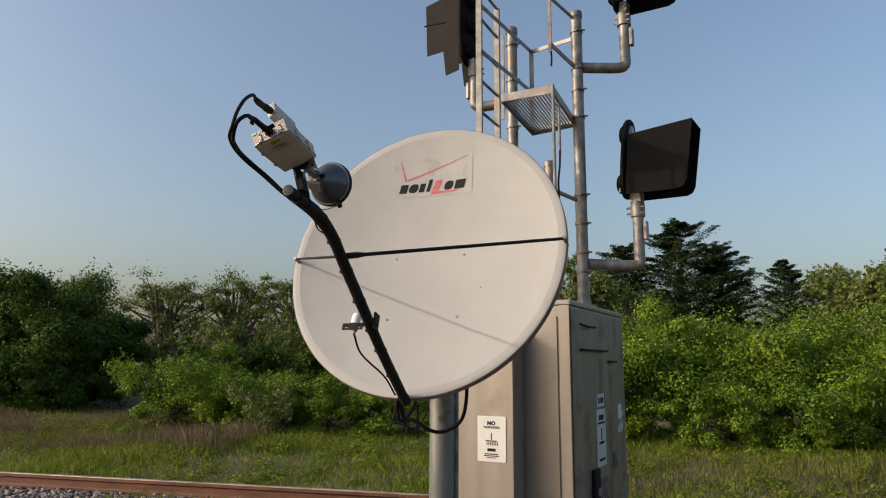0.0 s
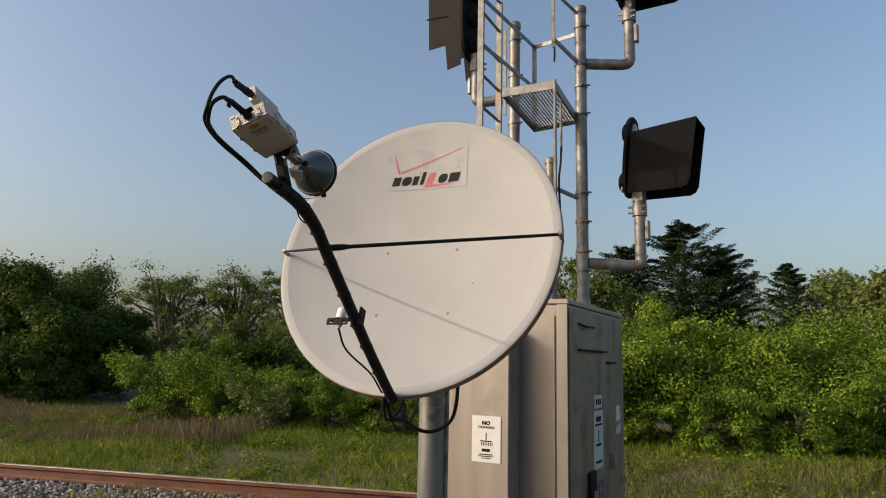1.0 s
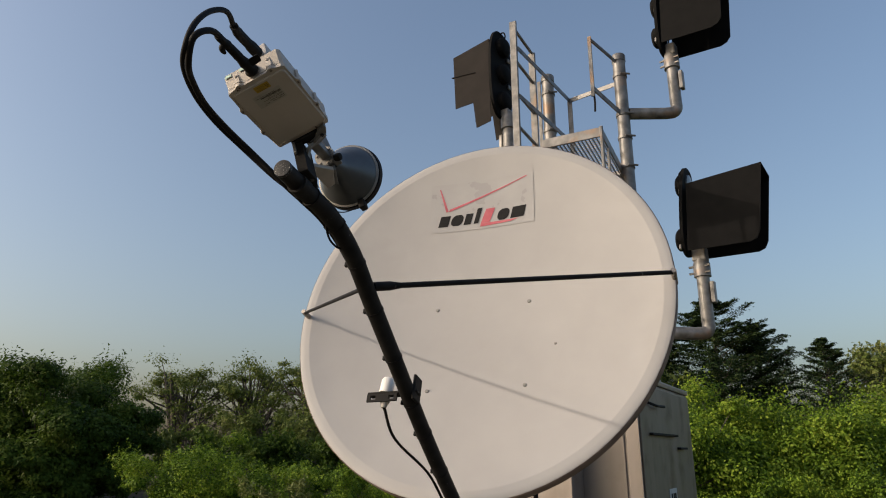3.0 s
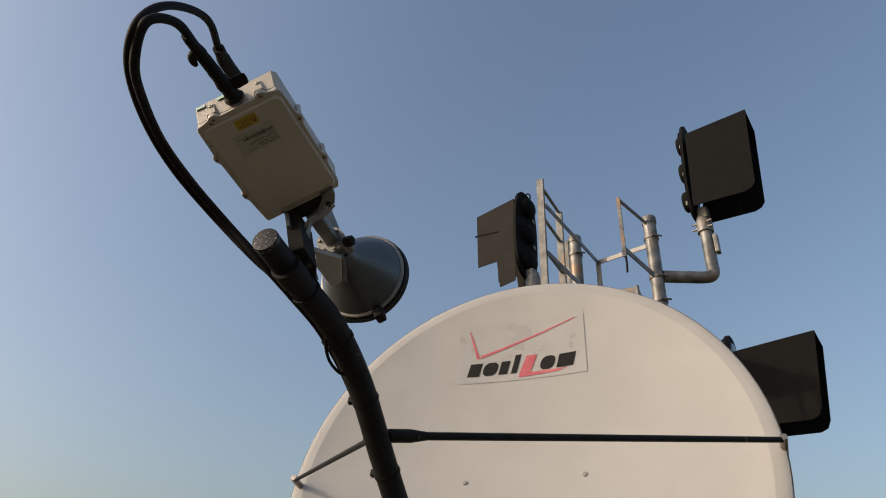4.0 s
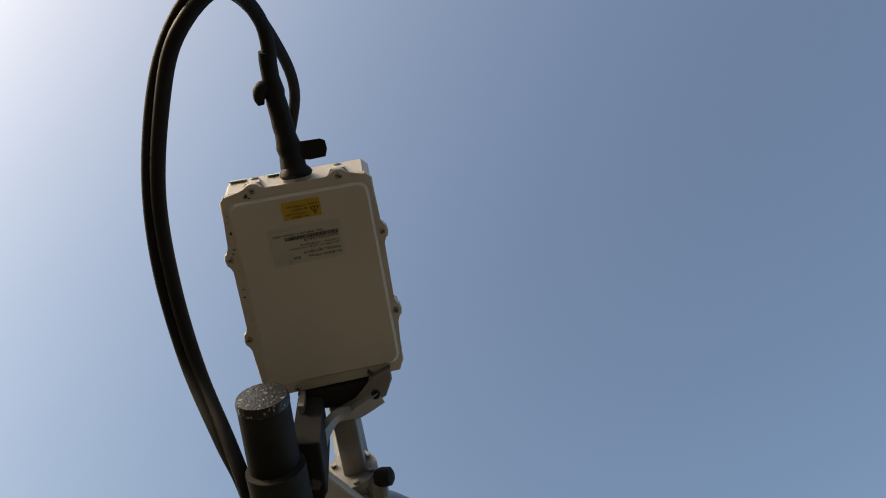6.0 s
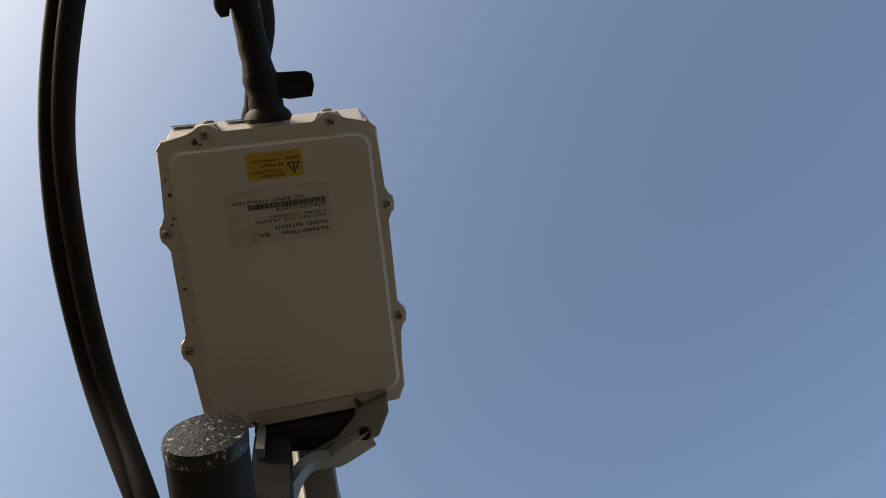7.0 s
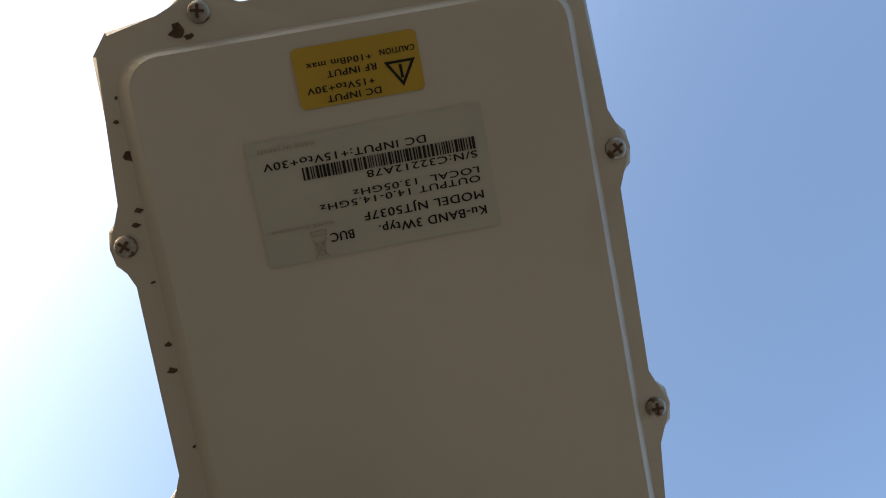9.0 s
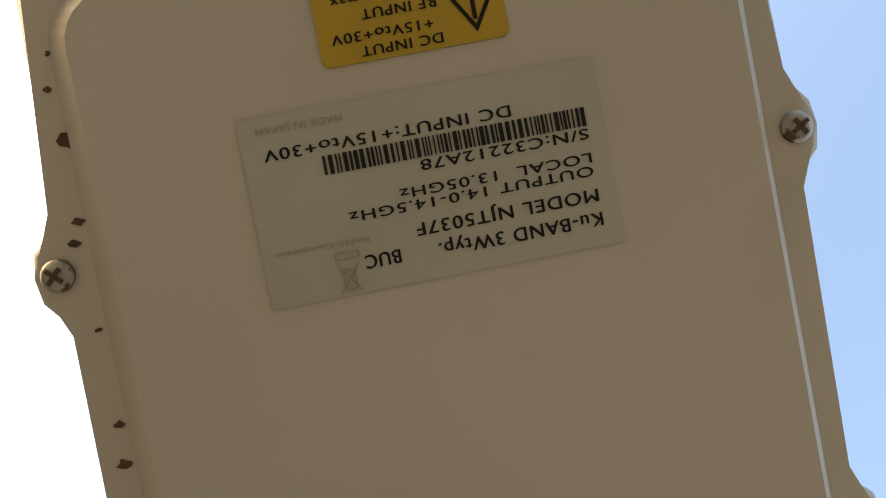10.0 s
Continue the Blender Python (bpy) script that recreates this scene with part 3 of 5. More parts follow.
build_house()
for x, y, sz, seed in ((20.0, 36.0, 2.0, 91), (23.0, 36.3, 2.3, 92)):
    broadleaf("broadleaf_tree", (x, y), (1.7, 1.6, sz), 4.7, 11000, 0.13, M_LEAFGREY, "pale grey-green tree in the distance", "tree", seed, 50, airy=True, group="pale trees in the distance")
broadleaf("broadleaf_tree", (14.5, 22.0), (2.2, 1.8, 1.9), 3.3, 12000, 0.16, M_LEAFMID, "rounded green tree behind the thicket", "tree", 95, 50)
broadleaf("broadleaf_tree", (5.2, 27.0), (1.8, 1.6, 1.5), 3.9, 6000, 0.15, M_LEAFMID, "thin-crowned tree beside dark junipers", "tree", 96, 45, airy=True)


def build_weeds():
    """Low leafy weeds in mounds over the verge."""
    rng = np.random.default_rng(77)
    n = 420
    a, d = rng.uniform(-9, 13, n), rng.uniform(0.7, 6.3, n)
    P = np.array(RAIL_AT)[None] + a[:, None] * np.array(TRACK) + d[:, None] * np.array(ACROSS)
    P[:, 2] = ground_height(P[:, 0], P[:, 1])
    r = rng.uniform(0.1, 0.32, n)
    k = rng.integers(0, n, 42000)
    v = rng.normal(0, 0.5, (len(k), 3))
    v[:, 2] = np.abs(v[:, 2]) * 0.8
    V, F = leaf_cloud(P[k] + v * r[k][:, None], np.tile([0, 0, 1.0], (len(k), 1)) + v, 0.05, rng)
    tagged(put("weeds", arrays_mesh("weeds", V, F), M_WEED), "yellow-green leafy weeds among the verge grass", "weeds", kind="stuff")


M_WEED = material("weed_leaves", [(0.08, 0.13, 0.01), (0.145, 0.195, 0.015), (0.22, 0.245, 0.026)], 0.7, 0.55, 0, 0, per_piece=0.4, spec=0.12, island=True, through=0.35)
build_weeds()

# ---- signal cabinet ----
CAB = axes(Vector((0.90, 4.95, 0)), Vector((0.891, -0.454, 0)), Vector((0.454, 0.891, 0)), Vector((0, 0, 1)))


def build_cabinet():
    root = thing("signal_cabinet", CAB, "tall weathered stainless steel equipment cabinet by the track", "cabinet")
    part("body", box(bmesh.new(), -0.95, 0, 0, 1.6, 0.08, 2.012, 0.008), M_STEEL, root)
    part("plinth", box(bmesh.new(), -1.0, 0.05, -0.05, 1.65, -0.1, 0.079, 0.01), M_CONCRETE, root, "concrete plinth")
    part("roof", box(bmesh.new(), -0.965, 0.012, -0.012, 1.615, 2.013, 2.05, 0.006), M_STEEL, root, "folded sheet roof with a small overhang")
    part("corner_post", box(bmesh.new(), -0.072, 0.004, -0.014, -0.001, 0.08, 2.012, 0.003), M_STEEL, root)
    part("front_door", box(bmesh.new(), -0.56, -0.09, -0.012, -0.001, 0.15, 1.93, 0.004), M_STEEL, root)
    d = part("side_door", box(bmesh.new(), 0.001, 0.012, 0.015, 1.585, 0.10, 1.99, 0.004), M_STEEL_STAIN_SHADE, root, "stained and scrawled side door, toned darker for shade")
    part("drip_strip", box(bmesh.new(), 0.013, 0.04, 0.2, 0.95, 1.685, 1.70, 0.003), M_BLACK, d)
    part("drip_strip", box(bmesh.new(), 0.013, 0.04, 1.0, 1.25, 1.60, 1.615, 0.003), M_BLACK, d)
    h = part("handle", box(bmesh.new(), 0.013, 0.045, 0.42, 0.57, 0.52, 0.80, 0.012), M_BLACK, d, "dark recessed door latch")
    part("keeper", box(bmesh.new(), 0.0455, 0.060, 0.46, 0.53, 0.60, 0.66, 0.006), M_ZINC, h)
    part("hasp", box(bmesh.new(), 0.013, 0.05, 1.1, 1.2, 0.74, 0.86, 0.006), M_ZINC, d)
    part("vent_hook", tube(bmesh.new(), [(0.013, 0.22, 1.885), (0.05, 0.3, 1.865), (0.05, 0.52, 1.87)], 0.009, 8), M_BLACK, root)
    nt = part("notice", box(bmesh.new(), 0.0125, 0.016, 0.60, 0.86, 0.79, 1.23, 0.001), M_NOTICE, d, "faded notice sheet")
    for k, (y0, y1, z0, z1) in enumerate(((0.66, 0.80, 1.145, 1.185), (0.63, 0.83, 1.115, 1.13), (0.72, 0.74, 0.99, 1.08), (0.66, 0.80, 0.96, 0.98), (0.65, 0.82, 0.83, 0.85))):
        part("print", box(bmesh.new(), 0.0161, 0.018, y0, y1, z0, z1), M_INK, nt)
    part("number_plate", box(bmesh.new(), 0.0125, 0.016, 0.62, 0.84, 1.25, 1.35, 0.001), M_NOTICE, d, "small faded plate")
    for y0 in (0.66, 0.72, 0.77):
        part("print", box(bmesh.new(), 0.0161, 0.018, y0, y0 + 0.035, 1.275, 1.32), M_INK, d)
    part("sticker", box(bmesh.new(), 0.0125, 0.015, 1.30, 1.43, 1.12, 1.24, 0.001), M_SIGN, d, "white square sticker")
    for k in range(5):
        y = 1.28 + 0.035 * k
        part("scrawl", tube(bmesh.new(), smooth_path([(0.0135, y, 1.0), (0.0135, y + 0.05, 1.08), (0.0135, y + 0.01, 1.12), (0.0135, y + 0.06, 1.17)], 4), 0.004, 5), M_SIGN, d, "pale paint scrawl")
    for k in range(4):
        y = 0.62 + 0.07 * k
        part("scrawl", tube(bmesh.new(), smooth_path([(0.0135, y, 0.5), (0.0135, y + 0.05, 0.62), (0.0135, y + 0.02, 0.7), (0.0135, y - 0.02, 0.6), (0.0135, y + 0.06, 0.52)], 4), 0.005, 5), M_SCRAWL, d, "faded purple paint scrawl")
    # the lower box in front
    low = thing("equipment_box", CAB @ pose(-0.062, -0.23, 0), "pale stainless steel equipment box with a warning sign", "cabinet")
    part("body", box(bmesh.new(), -0.7335, -0.2885, 0.0, 0.212, 0.05, 1.80, 0.008), M_STEEL, low)
    part("lid", box(bmesh.new(), -0.7435, -0.2785, -0.01, 0.212, 1.801, 1.825, 0.005), M_STEEL, low)
    part("plinth", box(bmesh.new(), -0.745, -0.275, -0.02, 0.178, -0.1, 0.049, 0.005), M_CONCRETE, low, "concrete plinth")
    part("door_edge", box(bmesh.new(), -0.2985, -0.2875, -0.010, -0.001, 0.06, 1.79, 0.002), M_STEEL, low)
    sign = part("warning_sign", box(bmesh.new(), -0.565, -0.345, -0.006, -0.0015, 0.90, 1.215, 0.001), M_SIGN, low, "white sign with black print")
    t = lettering("word_line", "NO", 0.062, 0.024, (-0.487, -0.0068, 1.155), M_INK, sign, 0, 0.06)
    t.matrix_basis = Matrix.Translation((-0.487, -0.0068, 1.155)) @ pose(0, 0, 0, 90, 0, 0)
    t = lettering("word_line", "TRESPASSING", 0.128, 0.015, (-0.519, -0.0068, 1.130), M_INK, sign, 0, 0.03)
    t.matrix_basis = Matrix.Translation((-0.519, -0.0068, 1.130)) @ pose(0, 0, 0, 90, 0, 0)
    for x0, x1, z0, z1 in ((-0.458, -0.452, 1.05, 1.10), (-0.500, -0.412, 1.040, 1.047), (-0.487, -0.424, 0.972, 0.992), (-0.507, -0.405, 0.950, 0.957), (-0.515, -0.398, 0.938, 0.944), (-0.49, -0.42, 0.926, 0.931)):
        part("print", box(bmesh.new(), x0, x1, -0.0082, -0.0061, z0, z1), M_INK, sign)
    for k in range(7):
        part("print", box(bmesh.new(), -0.492 + 0.0135 * k, -0.487 + 0.0135 * k, -0.0082, -0.0061, 1.013, 1.036), M_INK, sign)


build_cabinet()

# ---- signal mast on the cabinet ----
PR = Vector((1.154, 5.688, 2.051))
PL = Vector((0.600, 5.95, 2.051))


def build_mast():
    root = thing("signal_mast", pose(PR.x, PR.y, PR.z), "galvanised two-pipe signal mast with ladder and grated platform", "signal mast")
    o = PR

    def rel(*p):
        return Vector(p) - o

    def bar(name, pts, r, mat=M_ZINC, segs=10, label=""):
        return part(name, tube(bmesh.new(), [rel(*p) for p in pts], r, segs), mat, root, label, True)

    def flat(name, a, b, w, h, mat=M_ZINC):
        a, b = Vector(a), Vector(b)
        d = (b - a).normalized()
        s = d.cross(Vector((0, 0, 1))).normalized() if abs(d.z) < 0.9 else Vector((0.906, -0.423, 0))
        u = s.cross(d)
        m = axes(a - o, d, s, u)
        return part(name, box(bmesh.new(), 0, (b - a).length, -w / 2, w / 2, -h / 2, h / 2, min(w, h) * 0.2, m, 1), mat, root)

    for foot, top in ((PR, 4.68), (PL, 4.66)):
        p = bar("pipe", [(foot.x, foot.y, 2.051), (foot.x, foot.y, top)], 0.05, segs=20)
        part("pipe_cap", lathe(bmesh.new(), [(0, 0.056), (0.05, 0.056), (0.06, 0.05), (0.066, 0.03)], rel(foot.x, foot.y, top - 0.03), (0, 0, 1), 20), M_ZINC, p, "domed pipe cap", True)
        part("flange", lathe(bmesh.new(), [(0, 0.10), (0.02, 0.10), (0.025, 0.06), (0.07, 0.056)], rel(foot.x, foot.y, 2.0515), (0, 0, 1), 20), M_ZINC, p, "", True)
        for z in (2.34, 2.5, 2.75, 3.0, 3.7, 3.95, 4.15, 4.5):
            part("clamp_band", lathe(bmesh.new(), [(0, 0.0505), (0.003, 0.057), (0.03, 0.057), (0.033, 0.0505)], rel(foot.x, foot.y, z), (0, 0, 1), 20), M_ZINC, p, "", True)
            part("clamp_bolt", tube(bmesh.new(), [rel(foot.x - 0.01, foot.y - 0.062, z + 0.015), rel(foot.x + 0.07, foot.y - 0.045, z + 0.015)], 0.008, 6), M_ZINC, p)
    # short third pipe
    p = bar("pipe", [(0.88, 5.60, 2.051), (0.88, 5.60, 3.27)], 0.048, segs=18)
    part("pipe_cap", lathe(bmesh.new(), [(0, 0.054), (0.04, 0.054), (0.055, 0.03)], rel(0.88, 5.60, 3.24), (0, 0, 1), 18), M_ZINC, p, "", True)
    bar("brace", [(0.88, 5.60, 3.05), (1.17, 5.685, 2.95)], 0.018)
    # platform
    A, B, Cc, D = Vector((0.443, 5.205, 3.70)), Vector((0.83, 5.02, 3.70)), Vector((1.14, 5.78, 3.70)), Vector((0.79, 6.02, 3.70))
    for a, b in ((A, B), (B, Cc), (Cc, D), (D, A)):
        flat("platform_frame", a, b, 0.012, 0.07)
    n = 16
    for k in range(1, n):
        f = k / n
        flat("grating_bar", A.lerp(B, f), D.lerp(Cc, f), 0.005, 0.014)
    for k in range(1, 26):
        f = k / 26
        flat("grating_cross_bar", A.lerp(D, f) + Vector((0, 0, 0.012)), B.lerp(Cc, f) + Vector((0, 0, 0.012)), 0.006, 0.006)
    # ladder
    q = Vector((0.423, 0.906, 0))
    L0, L1 = Vector((0.265, 5.21, 0)), Vector((0.435, 5.57, 0))
    for foot, top in ((L0, 4.73), (L1, 4.68)):
        flat("ladder_rail", (foot.x, foot.y, 2.051), (foot.x, foot.y, top), 0.055, 0.022)
    for k in range(10):
        z = 2.25 + 0.27 * k
        bar("rung", [(L0.x, L0.y, z), (L1.x, L1.y, z)], 0.012, segs=8)
    # hand rails
    for z in (4.49, 4.09):
        flat("hand_rail", (L0.x + 0.03, L0.y - 0.01, z), (D.x, D.y, z), 0.008, 0.04)
    flat("hand_rail", (D.x, D.y, 4.49), (PR.x, PR.y + 0.05, 4.49), 0.008, 0.04)
    flat("rail_post", (D.x, D.y, 3.70), (D.x, D.y, 4.49), 0.04, 0.012)
    flat("rail_post", (L1.x + 0.06, L1.y + 0.12, 3.70), (L1.x + 0.06, L1.y + 0.12, 4.49), 0.03, 0.012)
    # swing gate on the right pipe
    flat("gate_bar", (0.89, 5.50, 4.24), (0.89, 5.50, 4.775), 0.03, 0.012)
    flat("gate_bar", (0.89, 5.50, 4.755), (1.14, 5.67, 4.63), 0.012, 0.03)
    flat("gate_bar", (0.90, 5.52, 4.32), (1.14, 5.66, 4.16), 0.012, 0.04)
    bar("chain", [(0.90, 5.52, 4.30), (0.903, 5.515, 4.19), (0.90, 5.52, 4.12)], 0.008, M_BLACK, 6)
    # grab bars and drop cable below the platform
    bar("grab_bar", [(B.x, B.y, 3.74), (B.x, B.y, 2.65)], 0.013, segs=8)
    bar("grab_bar", [(B.x + 0.06, B.y + 0.1, 3.62), (B.x + 0.06, B.y + 0.1, 3.2)], 0.011, segs=8)
    bar("drop_cable", smooth_path([(B.x + 0.06, B.y + 0.1, 3.25), (B.x + 0.05, B.y + 0.06, 3.1), (B.x + 0.03, B.y + 0.02, 2.95), (B.x + 0.035, B.y, 2.7)], 4), 0.008, M_BLACK, 6, "black drop cable")


build_mast()


def railway_signal(elbow, mount, head, rz, side, facing, hood_mat, label, riser_top, lamps, tilt=0.0):
    """A signal head with a long sheet hood on a bent pipe arm clamped to the mast."""
    e, mt, hc = Vector(elbow), Vector(mount), Vector(head)
    f = Vector((facing[0], facing[1], 0)).normalized()
    s = Vector((-f.y, f.x, 0))
    base = axes(e, f, s, Vector((0, 0, 1)))
    root = thing("railway_signal", base, label, "railway signal", "signal heads on the mast")
    inv = base.inverted()
    away = (mt - e).normalized()
    path = [mt, e + away * 0.13] + smooth_path([e + away * 0.10, e + away * 0.03 + Vector((0, 0, 0.01)), e + Vector((0, 0, 0.045)), e + Vector((0, 0, 0.11))], 3) + [Vector((e.x, e.y, riser_top))]
    part("arm", tube(bmesh.new(), [inv @ p for p in path], 0.047, 16), M_ZINC, root, "bent galvanised pipe", True)
    rt = riser_top - e.z
    part("collar", lathe(bmesh.new(), [(-0.12, 0.048), (-0.115, 0.062), (-0.02, 0.062), (0.0, 0.054), (0.03, 0.05)], (0, 0, rt), (0, 0, 1), 18), M_ZINC, root, "", True)
    for z in (-0.09, -0.04):
        part("collar_bolt", tube(bmesh.new(), [(-0.085, -0.03, rt + z), (0.07, -0.05, rt + z)], 0.009, 6), M_ZINC, root)
    c = inv @ hc
    part("bracket", box(bmesh.new(), min(c.x, -0.03), 0.05, -0.05, 0.05, rt + 0.0, c.z - rz * 0.82, 0.012), M_ZINC, root)
    part("conduit_box", box(bmesh.new(), 0.048, 0.08, -0.03, 0.03, rt - 0.32, rt - 0.16, 0.006), M_ZINC, root)
    H = Matrix.Translation(c) @ pose(0, 0, 0, 0, tilt, 0)
    rx = 0.175
    ov = [(rx * math.copysign(abs(math.cos(a)) ** 0.75, math.cos(a)), rz * math.copysign(abs(math.sin(a)) ** 0.75, math.sin(a))) for a in (2 * math.pi * k / 40 for k in range(40))]
    turn = H @ Matrix(((0, 0, 1, 0), (1, 0, 0, 0), (0, 1, 0, 0), (0, 0, 0, 1)))
    part("background", prism(bmesh.new(), ov, -0.012, 0.012, turn), M_SIGNAL, root, "oval black background plate")
    hx = H.to_3x3() @ Vector((1, 0, 0))
    for k in range(lamps):
        dz = rz * 0.62 * (1 - 2 * k / (lamps - 1))
        back = lathe(bmesh.new(), [(0, 0.09), (0.045, 0.086), (0.06, 0.068), (0.066, 0.03)], H @ Vector((-0.0125, 0, dz)), -hx, 16)
        part("lamp_housing", back, M_SIGNAL, root, "", True)
        part("lens", lathe(bmesh.new(), [(0, 0.085), (0.01, 0.08), (0.016, 0.04)], H @ Vector((0.0125, 0, dz)), hx, 16), M_LENS, root, "", True)
        part("latch", box(bmesh.new(), -0.03, -0.0125, -0.12, -0.08, dz - 0.10, dz - 0.06, 0.006, H), M_ZINC, root)
    part("lifting_eye", tube(bmesh.new(), [H @ Vector((-0.03 + 0.03 * math.cos(a), 0, rz - 0.05 + 0.045 * math.sin(a))) for a in (math.pi * 2 * k / 12 for k in range(13))], 0.007, 6), M_SIGNAL, root)
    up = Matrix.Translation(c) @ Matrix(((1, 0, 0, 0), (0, 0, 1, 0), (0, 1, 0, 0), (0, 0, 0, 1)))
    for y in (-0.155, 0.155):
        sh = part("hood_side", prism(bmesh.new(), side, y - 0.003, y + 0.003, up), hood_mat, root, "long sheet-metal hood")
        if hood_mat is M_HOOD_SUNLIT:
            part("hood_rib", box(bmesh.new(), 0.16, 0.42, y - 0.010, y + 0.010, -0.012, -0.004, 0.002, Matrix.Translation(c) @ pose(0, 0, 0, 0, -8, 0)), M_SIGNAL, sh)
    (xa, za), (xb, zb) = side[-1], side[-2]
    top = prism(bmesh.new(), [(xa, za - 0.012), (xb, zb - 0.012), (xb, zb - 0.004), (xa, za - 0.004)], -0.151, 0.151, up)
    part("hood_top", top, hood_mat, root)
    return root


railway_signal((1.645, 5.72, 2.405), (1.20, 5.69, 2.42), (1.582, 5.72, 3.345), 0.35, [(0.013, -0.345), (0.445, -0.35), (0.49, -0.33), (0.515, -0.28), (0.583, 0.22), (0.05, 0.175)],
               (0.85, -0.53), M_SIGNAL, "black railway signal with a long hood, low on the mast", 2.95, 2, 5.0)
railway_signal((1.592, 5.72, 4.190), (1.20, 5.69, 4.180), (1.555, 5.72, 5.185), 0.455, [(0.013, -0.43), (0.40, -0.44), (0.45, -0.42), (0.48, -0.38), (0.535, 0.315), (0.05, 0.28)],
               (0.85, -0.53), M_SIGNAL, "tall black railway signal with a long hood, high on the mast", 4.71, 3, 3.0)
railway_signal((0.255, 6.04, 3.94), (0.56, 5.96, 3.96), (0.205, 6.06, 4.775), 0.43, [(0.013, -0.50), (0.16, -0.52), (0.19, -0.27), (0.38, -0.27), (0.40, 0.25), (0.013, 0.30)],
               (-0.82, 0.57), M_HOOD_SUNLIT, "railway signal with a stepped black hood toned lighter for sun, facing away", 4.36, 3)

# ---- satellite dish ----
DU, DV = Vector((0.9494, -0.313, 0.024)).normalized(), Vector((0.0796, 0.3139, 0.9461))
DV = (DV - DU * DV.dot(DU)).normalized()
DN = DU.cross(DV)
DISH = axes(Vector((-0.081, 2.794, 2.055)), DU, DV, DN)
DINV = DISH.inverted()
RA, RB, DEPTH = 0.602, 0.627, 0.085


def dish_n(u, v):
    return -DEPTH * (1 - (u / RA) ** 2 - (v / RB) ** 2)


def on_dish(outline_quads, lift):
    """Quads in the dish's own u, v laid over its curve."""
    bm = bmesh.new()
    for q in outline_quads:
        a, b, c, d = [Vector((*p, 0)) for p in q]
        n1 = max(1, int((b - a).length / 0.02))
        n2 = max(1, int((d - a).length / 0.02))
        grid = [[None] * (n2 + 1) for _ in range(n1 + 1)]
        for i in range(n1 + 1):
            for j in range(n2 + 1):
                p = a.lerp(b, i / n1).lerp(d.lerp(c, i / n1), j / n2)
                grid[i][j] = bm.verts.new((p.x, p.y, dish_n(p.x, p.y) + lift))
        for i in range(n1):
            for j in range(n2):
                bm.faces.new((grid[i][j], grid[i + 1][j], grid[i + 1][j + 1], grid[i][j + 1]))
    return bm


ARM = [(-0.131, 2.592, 1.455), (-0.166, 2.487, 1.542), (-0.200, 2.384, 1.630), (-0.232, 2.285, 1.720), (-0.264, 2.191, 1.810), (-0.295, 2.102, 1.896), (-0.321, 2.017, 1.972), (-0.349, 1.931, 2.019), (-0.379, 1.842, 2.039), (-0.398, 1.763, 2.048)]
JOINT = Vector((-0.300, 2.082, 1.917))


